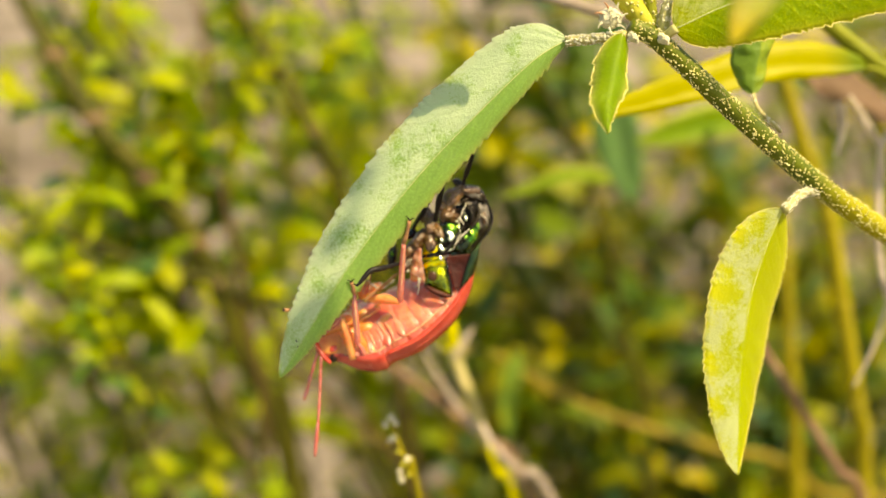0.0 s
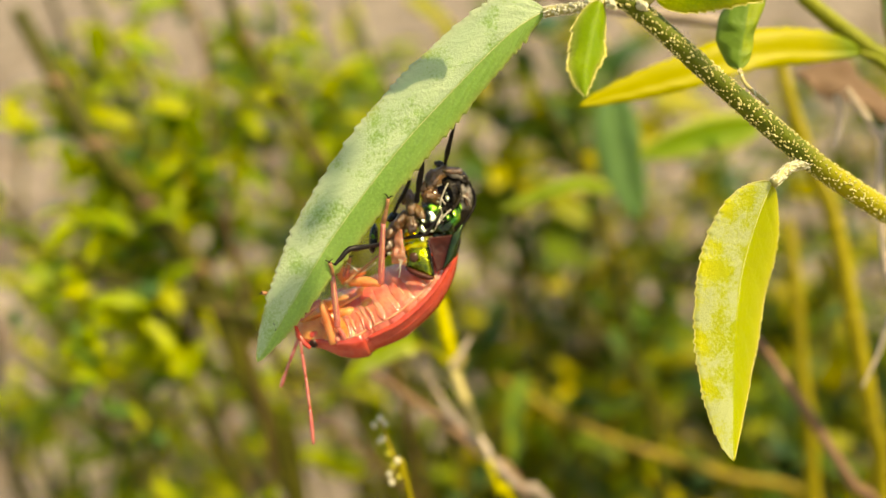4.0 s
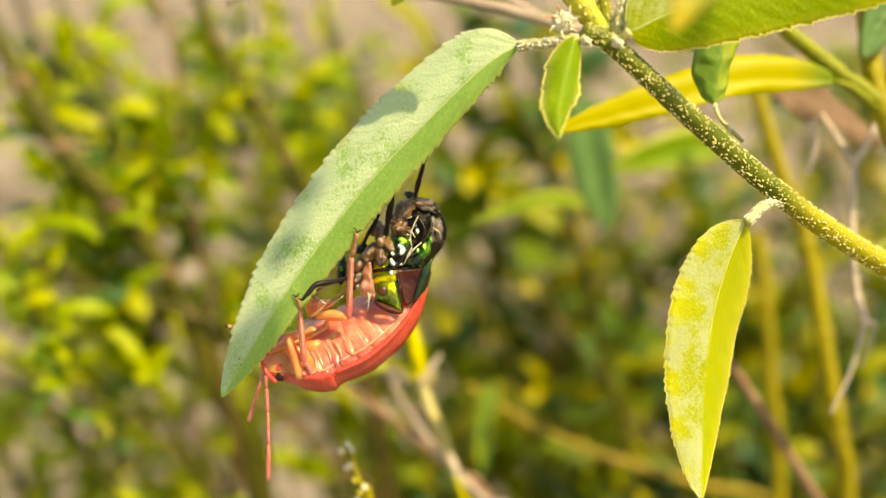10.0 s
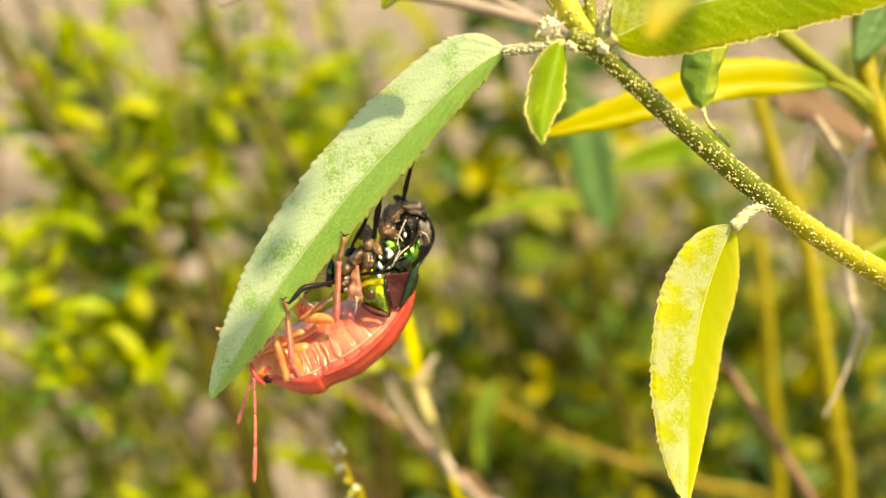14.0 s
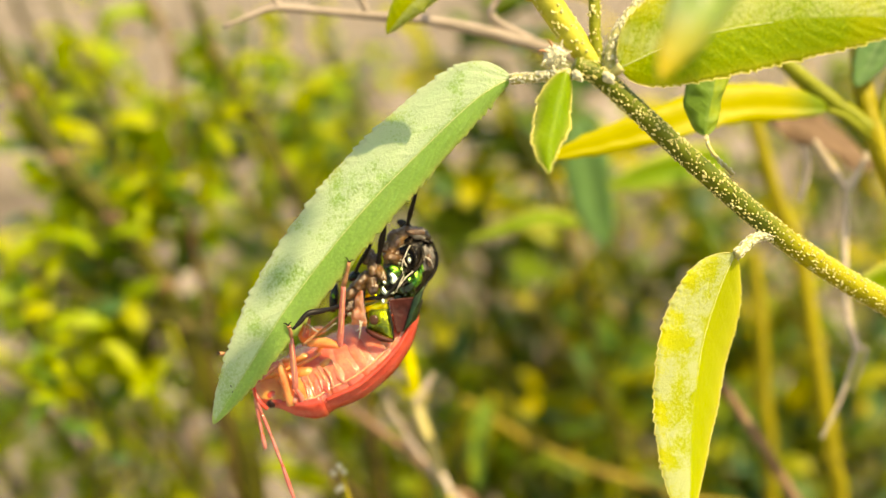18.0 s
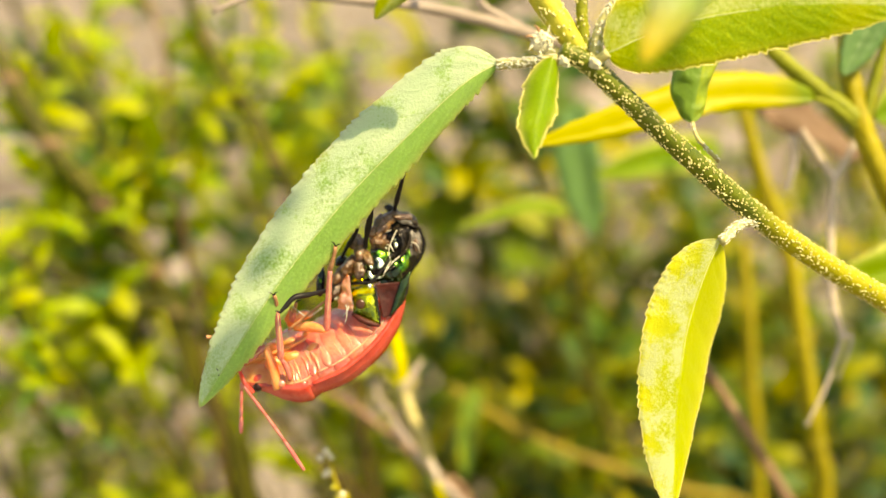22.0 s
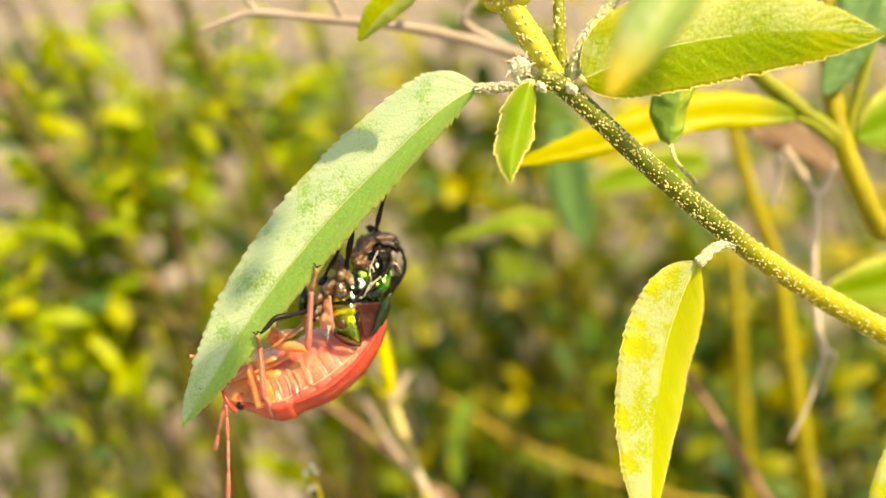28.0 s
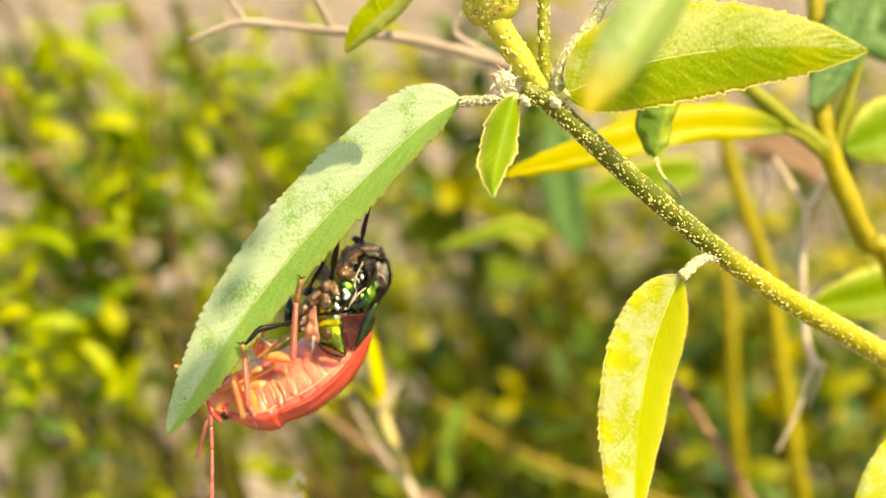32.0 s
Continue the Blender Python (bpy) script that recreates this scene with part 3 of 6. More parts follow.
def build_branch():
    br = thing("croton_branch", (19.93, 81.00, 7.73), "green leafy stem with white scales and toothed leaves", "plant")
    line = [(10.20, 78.60, 15.18), (12.58, 79.20, 14.04), (19.19, 81.50, 8.64), (26.75, 85.00, 3.17), (33.09, 87.50, -0.66), (39.29, 89.00, -3.97), (47.42, 92.00, -8.04), (58.20, 97.00, -13.91), (83.08, 116.00, -33.05), (120.12, 150.00, -83.95)]
    radii = (0.68, 0.73, 0.80, 0.88, 0.93, 0.97, 1.05, 1.2, 1.7, 2.4)
    stem = part("stem", tube(line, radii, 14, 80, 0.05), M_STEM, br, "green stem")
    part("scurf", grains(line[:7], radii[:7], 2500, 0.082, 8, 0.8), M_SCALE, stem, "small white scales on the stem", False, kind="stuff")
    knots = [blob((12.63, 78.20, 14.16), ((0.40, 0, 0), (0, 0.4, 0), (0, 0, 0.38)), 10, 12, 0.5, 2, freq=3.0),
             blob((10.36, 78.20, 14.28), ((0.34, 0, 0.1), (0, 0.34, 0), (0, 0, 0.3)), 10, 12, 0.5, 5, freq=3.0)]
    for knob, q, wool in ((knots[0], (12.63, 78.20, 14.16), 130), (knots[1], (10.36, 78.20, 14.28), 90)):
        kn = part("node_knob", knob, M_BUD, stem, "pale knob at the node")
        a = Vector(q)
        part("wool", grains([a + Vector((-0.12, 0, -0.1)), a, a + Vector((0.12, 0, 0.1))], (0.30, 0.42, 0.28), wool, 0.09, 6, 1.2), M_BUD, kn, "white woolly scurf", False, kind="stuff")
    # the leaf that the bug hangs from
    leaf_part("leaf", br, dict(mid=[(5.67, 80.80, 14.63), (2.81, 80.90, 12.85), (-1.91, 81.50, 8.42), (-6.27, 82.20, 3.94), (-11.15, 83.00, -2.16), (-14.54, 83.60, -7.26), (-17.68, 84.00, -12.22)],
              wide=(3.95, 2.1), fold=(-14, -24), teeth=46, tooth=0.21, shape=(0.51, 0.72), shape_b=(0.75, 0.72), nu=260, nv=10, bulge=0.06, wavy=0.035, veins=14, seed=4),
              M_LEAF, "long drooping hairy green leaf with a toothed edge", 0.035, [(9.90, 78.80, 14.51), (8.02, 79.60, 14.49), (5.58, 80.80, 14.46)], hairs=150, lift=0.0)
    # small leaf at the node
    leaf_part("leaf", br, dict(mid=[(9.53, 78.20, 14.57), (8.78, 77.00, 11.82), (8.08, 75.80, 9.04), (7.87, 75.00, 6.84)], wide=(1.75, 1.5), fold=(-32, -40), teeth=15, tooth=0.2,
              shape=(0.5, 1.0), nu=90, nv=6, bulge=0.1, seed=9), M_SMALL, "small young green leaf with a pale edge", 0.045, margin=0.055)
    # hanging yellow leaf
    leaf_part("leaf", br, dict(mid=[(23.34, 83.40, 1.22), (22.17, 83.80, -1.74), (20.96, 84.30, -6.16), (20.46, 84.80, -11.31), (20.24, 85.00, -16.14), (20.11, 85.00, -20.85)], wide=(3.6, 4.7), fold=(0, -38), teeth=34,
              tooth=0.21, shape=(0.55, 0.72), shape_b=(0.8, 1.15), nu=176, nv=8, bulge=0.05, wavy=0.03, veins=9, seed=6, facing=(0.2, -0.97, 0.1)), M_PEND, "hanging yellow-green leaf with a toothed edge", 0.06, margin=0.035, pet=
              [(27.29, 85.00, 2.81), (25.17, 84.20, 2.48), (23.37, 83.20, 1.08)], hairs=150)
    # broad leaf over the node
    leaf_part("leaf", br, dict(mid=[(13.48, 78.20, 14.90), (17.85, 77.40, 16.73), (23.66, 77.20, 17.94), (29.67, 76.40, 18.20), (35.10, 75.80, 17.95)], wide=(3.3, 4.0), fold=(-12, -4), teeth=38, tooth=0.24,
              shape=(0.45, 0.8), shape_b=(0.5, 0.95), nu=184, nv=10, bulge=0.03, wavy=0.03, veins=14, seed=7), M_TOP, "broad sunlit green leaf with yellow patches", 0.07,
              [(12.83, 79.20, 14.39), (13.21, 78.80, 14.69), (13.61, 78.20, 14.99)], margin=0.05)
    # leaf that points at the lens
    leaf_part("leaf", br, dict(mid=[(18.65, 57.00, 21.72), (16.52, 57.00, 17.64), (14.39, 57.00, 14.19), (12.04, 57.00, 10.48)], wide=(2.0, 1.7), fold=(-10, -30), teeth=30, tooth=0.1,
              shape=(0.6, 0.75), nu=90, nv=5, seed=3), M_FRONT, "blurred yellow-green leaf close in front", 0.1)
    # shaded leaf behind the stem
    leaf_part("leaf", br, dict(mid=[(22.00, 87.40, 10.93), (22.45, 87.60, 13.45), (23.20, 88.00, 16.77), (24.20, 88.40, 21.05)], wide=(1.5, 2.5), fold=(-30, -36), teeth=0, tooth=0.0,
              shape=(0.7, 0.6), shape_b=(0.55, 0.5), nu=80, nv=6, wavy=0.12, veins=3, seed=12), M_MID, "small shaded leaf behind the stem", 0.04, [(22.06, 87.40, 10.93), (22.31, 86.60, 9.55), (23.50, 84.60, 7.54)], thin=0.4, hairs=16, stalk=M_STRAW)
    # leaf at the right edge, near the hanging one
    leaf_part("leaf", br, dict(mid=[(48.77, 88.00, -9.61), (45.50, 88.00, -13.46), (42.29, 87.60, -17.21), (39.52, 87.00, -22.28)], wide=(3.2, 3.2), fold=(-12, -30), teeth=36, tooth=0.13,
              shape=(0.5, 0.6), nu=100, nv=5, seed=14), M_PEND, "yellow-green leaf low on the stem", 0.1, [(53.50, 92.00, -12.13), (51.22, 90.00, -10.17), (48.77, 88.00, -9.61)])
    # a leaf overhead, out of sight, added on the shoot to shade the long leaf
    over = [Vector(q) + RAY * 26 for q in ((-6.9, 82.4, 9.3), (-5.8, 82.4, 9.4), (-4.4, 82.4, 9.2), (-2.9, 82.4, 8.6))]
    leaf_part("leaf", br, dict(mid=over, wide=(0.2, 2.2), fold=(0, 0), teeth=10, tooth=0.15, shape=(0.6, 0.5), shape_b=(0.8, 0.7), nu=40, nv=4, seed=21, facing=(0, -1, 0)),
              M_TOP, "small added leaf on the flowering shoot, out of view", 0.04, [(4.26, 82.00, 31.08), (0.6, 74.0, 36.0), over[0]], thin=0.4)
    # shoots over the node
    for name, pts, rr, mat, lab, nsc in (
            ("shoot", [(13.64, 80.60, 13.51), (11.92, 80.20, 15.39), (9.17, 80.00, 19.00), (7.18, 80.00, 22.23), (6.07, 80.50, 25.38), (4.26, 82.00, 31.08)], (0.65, 0.85, 1.0, 1.05, 1.1, 1.1), M_FLOWER, "yellow-green flowering shoot", 420),
            ("shoot", [(12.92, 80.00, 14.07), (12.00, 79.80, 16.63), (11.81, 79.60, 19.61), (11.79, 80.00, 24.02), (11.92, 81.00, 31.28)], (0.5, 0.45, 0.45, 0.42), M_YOUNG, "thin upright shoot", 260),
            ("shoot", [(12.90, 79.80, 14.05), (12.94, 79.20, 16.11), (13.83, 79.00, 18.23), (15.79, 79.50, 20.93), (18.69, 80.50, 26.41)], (0.48, 0.44, 0.44, 0.42), M_PETIOLE, "pale scaly shoot", 620)):
        sh = part(name, tube(pts, rr, 10, 24, 0.06), mat, br, lab)
        part("scurf", grains(pts, rr, nsc, 0.11, 5), M_BUD if mat is M_PETIOLE else M_SCALE, sh, "tiny white scales", False, kind="stuff")
        if mat is M_FLOWER:
            top = Vector((7.75, 80.00, 22.15))
            head = part("flower_head", blob(top, ((2.1, 0, 0.2), (0, 1.8, 0), (-0.2, 0, 1.9)), 16, 20, 0.18, 2, freq=0.7), M_FLOWER, sh, "swollen yellow-green flower head")
            part("scurf", grains([top + Vector((-0.4, 0, -1.6)), top, top + Vector((0.4, 0, 1.6))], (1.0, 2.1, 1.0), 320, 0.13, 9, 1.0), M_SCALE, head, "tiny white scales", False, kind="stuff")
            rnd = random.Random(2)
            for k in range(9):
                d = Vector((rnd.uniform(-1, 1), -0.8, rnd.uniform(-1, 0.8))).normalized()
                part("bract", blob(top + Vector((d.x * 2.1, d.y * 1.8, d.z * 1.9)), ((0.16, 0, 0), (0, 0.16, 0), (0, 0, 0.2)), 6, 8, 0.3, k), M_TARSUS if k % 2 else M_SCALE, head, "tiny brown bract")
    # woolly bud at the node
    bud = part("side_bud", blob((8.80, 79.40, 15.97), ((0.75, 0, 0.2), (0, 0.7, 0), (-0.15, 0, 0.8)), 12, 14, 0.35, 4, freq=2.0), M_BUD, br, "white woolly bud")
    a = Vector((8.80, 79.40, 15.97))
    part("wool", grains([a + Vector((-0.3, 0, -0.5)), a, a + Vector((0.3, 0, 0.5))], (0.45, 0.78, 0.45), 260, 0.10, 7, 1.2), M_BUD, bud, "white woolly scurf", False, kind="stuff")
    rnd = random.Random(3)
    for k in range(7):
        a = k * 0.9
        q = Vector((8.75, 79.00, 15.89)) + Vector((math.cos(a) * 0.75, -0.1, math.sin(a) * 0.75))
        tip = q + Vector((math.cos(a + 0.5) * 0.6, -0.2, math.sin(a + 0.5) * 0.6))
        part("bract", tube([q, q.lerp(tip, 0.5) + Vector((0, 0, 0.1)), tip], (0.1, 0.07, 0.03), 6, 5), M_TARSUS if k in (2, 3) else M_BUD, bud, "curled bract")
    return br


build_branch()

# ---------------------------------------------------------------- the freshly moulted bug
AXIS = [(-15.30, 88.20, -9.85), (-11.44, 88.60, -9.33), (-7.81, 88.90, -7.77), (-4.62, 89.00, -5.42), (-1.95, 88.80, -2.10)]
ROLL = radians(53)


def body_frame(s):
    """Centre, lateral (towards the near flank) and dorsal directions at s along the bug, head to tail."""
    n = 40
    c = curve(AXIS, n)
    x = min(max(s, 0), 1) * n
    k = min(int(x), n - 1)
    q = c[k].lerp(c[k + 1], x - k)
    t = (c[min(k + 2, n)] - c[max(k - 1, 0)]).normalized()
    v = Vector((0, -1, 0))
    v = (v - t * v.dot(t)).normalized()
    low = v.cross(t)
    if low.z > 0:
        low = -low
    lat = low * math.cos(ROLL) + v * math.sin(ROLL)
    dor = low * math.sin(ROLL) - v * math.cos(ROLL)
    return q, lat, dor, t


def on_bug(s, l, d):
    """A place on the bug: s along it (0 to 1), l mm towards the near flank, d mm towards its back."""
    q, lat, dor, t = body_frame(s)
    return q + lat * l + dor * d


def body_skin(s0, s1, width, height, a0, a1, ns=16, na=18, power=1.0, ripple=None, cap=True):
    """A curved plate of the body between two stations; width and height are functions of s, the angles run over the back (0 to 180) or the belly (180 to 360)."""
    V, F = [], []
    for i in range(ns + 1):
        s = s0 + (s1 - s0) * i / ns
        for k in range(na + 1):
            a = radians(a0 + (a1 - a0) * k / na)
            g = 1.0 + (ripple(i / ns, k / na) if ripple else 0.0)
            ca, sa = math.cos(a), math.sin(a)
            V.append(on_bug(s, width(s) * math.copysign(abs(ca) ** power, ca) * g, height(s) * sa * g))
    for i in range(ns):
        for k in range(na):
            a = i * (na + 1) + k
            F.append((a, a + 1, a + na + 2, a + na + 1))
    if cap:
        for i in (0, ns):
            ring = [i * (na + 1) + k for k in range(na + 1)]
            F.append(tuple(ring if i else ring[::-1]))
        F.append(tuple([i * (na + 1) for i in range(ns + 1)] + [i * (na + 1) + na for i in range(ns, -1, -1)]))
    return V, F


def table(xs, ys):
    return lambda s: float(np.interp(s, xs, ys))


half_width = table((0, 0.03, 0.08, 0.14, 0.20, 0.27, 0.32, 0.36, 0.50, 0.65, 0.80, 0.92, 1.0), (1.0, 1.62, 2.12, 2.42, 3.05, 3.75, 3.8, 3.5, 3.7, 3.4, 2.8, 2.0, 0.9))
back_height = table((0, 0.05, 0.14, 0.22, 0.32, 0.36, 0.50, 0.70, 0.85, 1.0), (0.6, 1.0, 1.6, 2.7, 3.3, 3.0, 3.3, 2.9, 2.0, 0.5))
belly_depth = table((0, 0.05, 0.14, 0.25, 0.45, 0.65, 0.85, 1.0), (0.5, 0.9, 1.1, 1.5, 1.8, 1.6, 1.2, 0.4))


def leg(bug, name, pts, label, thigh=None, slim=1.0):
    """A leg of femur, tibia and foot through hip, knee, ankle and toe."""
    hip, knee, ankle, toe = (Vector(p) for p in pts)
    bow = Vector((0.12, -0.1, 0.1))
    f = part(name, tube([hip, hip.lerp(knee, 0.5) + bow, knee], [r * slim for r in (0.34, 0.44, 0.28)], 12, 10), thigh or M_FEMUR, bug, label)
    part("tibia", tube([knee, knee.lerp(ankle, 0.15) + bow * 0.3, knee.lerp(ankle, 0.6), ankle], (0.26, 0.27, 0.26, 0.20), 12, 16, 0.10), M_TIBIA, f, "thin red shin")
    part("shin_stripe", tube([knee.lerp(ankle, 0.05) + Vector((0.07, -0.22, 0)), knee.lerp(ankle, 0.5) + Vector((0.07, -0.22, 0)), knee.lerp(ankle, 0.95) + Vector((0.05, -0.16, 0))], (0.06, 0.09, 0.05), 8, 10), M_GLOSS, f, "pale stripe along the shin")
    part("foot", tube([ankle, ankle.lerp(toe, 0.5) + bow * 0.5, toe], (0.21, 0.15, 0.16), 8, 6, 0.2), M_TARSUS, f, "brown foot with two claws")
    d = (toe - ankle).normalized()
    for sgn in (-1, 1):
        w = Vector((d.z, 0, -d.x)) * sgn
        part("claw", tube([toe, toe + d * 0.25 + w * 0.22, toe + d * 0.30 + w * 0.42], (0.06, 0.05, 0.02), 5, 5), M_BLACK, f, "dark claw")
    return f


def antenna(bug, name, root, down, lean, sizes, label):
    """Feeler of four joints that hangs from root; it is turned about root."""
    root = Vector(root)
    a = part(name, tube([root, root + Vector((lean * 0.2, 0, -sizes[0]))], (0.15, 0.13), 8, 4), M_TIBIA, bug, label, at=root)
    q = root + Vector((lean * 0.2, 0, -sizes[0]))
    for k, s in enumerate(sizes[1:]):
        d = Vector((lean * (0.2 - 0.1 * k), 0.02, -1)).normalized() * s
        r = (0.16, 0.15, 0.19, 0.17)[k]
        part("antenna_joint", tube([q, q + d * 0.5, q + d], (r * 0.75, r, r * 0.7), 8, 8, 0.05), M_TIBIA, a)
        part("antenna_knuckle", blob(q, ((r * 0.8, 0, 0), (0, r * 0.8, 0), (0, 0, r * 0.8)), 6, 8), M_RED, a)
        q = q + d
    return a


def sheet_of_bug():
    """The soft tip of the wing that still stands inside the cast skin."""
    a, b, c, d = (Vector(p) for p in ((-3.78, 86.6, -2.75), (-3.58, 86.7, -2.72), (-2.85, 87.0, -4.95), (-3.22, 86.5, -5.55)))
    n, V, F = 10, [], []
    for lay in (0, 0.12):
        for i in range(n + 1):
            for k in range(n + 1):
                u, v = k / n, i / n
                p = a * ((1 - u) * (1 - v)) + b * (u * (1 - v)) + c * (u * v) + d * ((1 - u) * v)
                V.append(p + Vector((0, lay - 0.25 * math.sin(math.pi * u), 0)))
    o = (n + 1) ** 2
    for i in range(n):
        for k in range(n):
            x = i * (n + 1) + k
            F.append((x, x + 1, x + n + 2, x + n + 1))
            F.append((o + x, o + x + n + 1, o + x + n + 2, o + x + 1))
    edge = [k for k in range(n + 1)] + [i * (n + 1) + n for i in range(1, n + 1)] + [n * (n + 1) + k for k in range(n - 1, -1, -1)] + [i * (n + 1) for i in range(n - 1, 0, -1)]
    for e, f in zip(edge, edge[1:] + edge[:1]):
        F.append((e, o + e, o + f, f))
    return V, F


def build_bug():
    bug = thing("jewel_bug", (-8.10, 88.00, -7.87), "freshly moulted soft red jewel bug hanging under a leaf", "bug")
    # back: head shield, pronotum, scutellum
    part("head", body_skin(0.0, 0.15, lambda s: half_width(s), lambda s: back_height(s), -14, 194, 12, 26), M_RED, bug, "glossy red head")
    part("throat", body_skin(0.005, 0.15, lambda s: half_width(s) * 0.96, belly_depth, 184, 356, 10, 24), M_CHEST, bug, "orange underside of the head")
    part("pronotum", body_skin(0.12, 0.335, lambda s: half_width(s) * 1.02, lambda s: back_height(s), -12, 192, 14, 24), M_RED, bug, "smooth red shoulder shield")
    part("scutellum", body_skin(0.325, 0.995, half_width, back_height, -4, 184, 30, 24), M_RED, bug, "domed salmon-red back shield")
    # rolled rim between back and belly, on both flanks
    for sgn, ang in ((1, 0), (-1, 180)):
        pts = [on_bug(s, sgn * half_width(s) * 0.985, -0.12) for s in (0.35, 0.42, 0.5, 0.6, 0.7, 0.8, 0.9, 0.97)]
        part("flank_rim", tube(pts, (0.16, 0.22, 0.24, 0.24, 0.22, 0.2, 0.15, 0.08), 8, 30), M_RED, bug, "raised red rim of the flank")
    # belly plates
    cuts = (0.12, 0.20, 0.29, 0.38, 0.47, 0.555, 0.64, 0.725, 0.81, 0.90, 0.99)
    for k in range(len(cuts) - 1):
        a, b = cuts[k], cuts[k + 1]
        fn = lambda x, y: 0.05 * math.sin(math.pi * x) ** 0.6 - 0.045 + 0.035 * noise.noise(Vector((x * 1.6 + k * 3, y * 6.0, 0.5))) + 0.018 * noise.noise(Vector((x * 4 + k, y * 15.0, 4)))
        part("belly_plate", body_skin(a + 0.002, b + 0.012, lambda s: half_width(s) * 0.97, belly_depth, 184, 356, 12, 48, 0.9, fn), M_CHEST if k < 2 else M_BELLY, bug, "glossy orange belly plate")
    for k, s in enumerate((0.19, 0.30, 0.42)):
        for l in (-0.9, 0.95):
            q = on_bug(s, l, -1.35)
            _, lat, dor, t = body_frame(s)
            part("hip", blob(q, (t * 0.75, lat * 0.5, dor * 0.55), 10, 12, 0.1, k), M_CHEST, bug, "swollen orange leg hip")
    # side creases of the chest
    for s, l0, l1 in ((0.22, 1.2, 3.0), (0.27, 1.3, 3.3), (0.345, 1.4, 3.2), (0.40, 1.5, 3.2)):
        pts = [on_bug(s, l0, -belly_depth(s) * 0.93), on_bug(s + 0.012, (l0 + l1) / 2, -belly_depth(s) * 0.80), on_bug(s + 0.005, l1, -belly_depth(s) * 0.48)]
        part("chest_fold", tube(pts, (0.10, 0.15, 0.09), 8, 8), M_BELLY, bug, "pale fold of the chest")
    rnd = random.Random(17)
    for k in range(9):
        s = 0.34 + 0.072 * k + rnd.uniform(-0.018, 0.018)
        w, a, b = half_width(s), rnd.uniform(0.05, 0.35), rnd.uniform(0.74, 0.9)
        lean = rnd.uniform(-0.035, 0.03)
        pts = [on_bug(s - 0.03 + (0.9 - x) * lean, w * x, -belly_depth(s) * math.sqrt(max(0.05, 1 - (x * 1.02) ** 2.2)) * 0.985) for x in np.linspace(a, b, 6)]
        part("belly_crease", tube(pts, (0.02, 0.06, rnd.uniform(0.06, 0.12), 0.08, 0.03), 7, 16, 0.35, k), M_GLOSS, bug, "pale glossy crease of the belly")
    # swollen lobes between the legs
    for s, l, a, b in ((0.215, 2.2, 0.40, 1.15), (0.285, 2.1, 0.42, 1.35), (0.375, 2.1, 0.50, 1.4), (0.46, 2.2, 0.42, 1.2)):
        q = on_bug(s, l, -belly_depth(s) * 0.70)
        _, lat, dor, t = body_frame(s)
        lat = (lat + dor * 0.32).normalized()
        part("belly_lobe", blob(q, (t * a, lat * b, dor * 0.22), 12, 16, 0.22, s * 9, freq=1.4), M_BELLY, bug, "swollen salmon lobe of the belly")
    for deg, r in ((13, 0.04),):
        ss = np.linspace(0.36, 0.97, 9)
        pts = [on_bug(s, half_width(s) * math.cos(radians(deg)), back_height(s) * math.sin(radians(deg))) for s in ss]
        part("flank_rim", tube(pts, (r * 0.4, r, r, r * 0.5), 7, 40, 0.1), M_RED, bug, "fine ridge along the red flank")
    part("wing_tip", sheet_of_bug(), M_RED, bug, "soft red wing tip inside the cast skin")
    pts = [on_bug(s, half_width(s) * 0.9, -belly_depth(s) * 0.47) for s in (0.24, 0.32, 0.38, 0.5, 0.6, 0.7, 0.8, 0.9)]
    part("belly_edge", tube(pts, (0.05, 0.10, 0.07, 0.09, 0.10, 0.09, 0.07, 0.04), 8, 40, 0.25), M_GLOSS, bug, "pale glossy edge of the belly")
    part("beak", tube([on_bug(0.04, 0.1, -0.85), on_bug(0.16, 0.1, -1.45), on_bug(0.30, 0.05, -1.75), on_bug(0.42, 0, -1.95)], (0.22, 0.2, 0.16, 0.08), 8, 14), M_FEMUR, bug, "amber sucking beak laid along the belly")
    part("cast_beak", tube([(-11.0, 86.3, -6.2), (-9.4, 86.2, -5.0), (-8.1, 86.4, -3.9)], (0.10, 0.13, 0.08), 8, 10), M_TARSUS, bug, "dark thin beak sheath")
    for l, d in ((2.0, 0.07), (-2.0, 0.07)):
        q = on_bug(0.095, l, d)
        eye = part("eye", blob(q, ((0.42, 0, 0), (0, 0.42, 0), (0, 0, 0.42)), 12, 16), M_EYE, bug, "round shiny black eye")
    q = on_bug(0.10, 1.6, -0.4)
    part("cheek", blob(q, ((0.48, 0, 0.1), (0, 0.3, 0), (0, 0, 0.42)), 10, 12), M_RED, bug, "red cheek round the eye")
    leg(bug, "hind_leg", [(-10.49, 86.60, -6.01), (-7.88, 85.60, -6.17), (-7.42, 84.00, -1.30), (-6.90, 83.00, 0.55)], "amber hind leg gripping the leaf edge")
    lifted = leg(bug, "middle_leg", [(-10.76, 86.20, -11.36), (-11.43, 85.40, -9.54), (-11.58, 84.20, -5.40), (-11.69, 83.40, -4.42)], "red middle leg gripping the leaf edge", M_TIBIA, 0.55)
    leg(bug, "front_leg", [(-11.83, 86.00, -11.01), (-12.77, 85.60, -7.52), (-14.51, 85.20, -8.97), (-15.99, 84.00, -9.38)], "amber front leg folded to the head")
    leg(bug, "front_leg", [(-14.07, 89.00, -7.96), (-14.61, 88.00, -6.94), (-16.19, 86.50, -7.10), (-17.31, 84.60, -6.72)], "front leg reaching round the leaf")
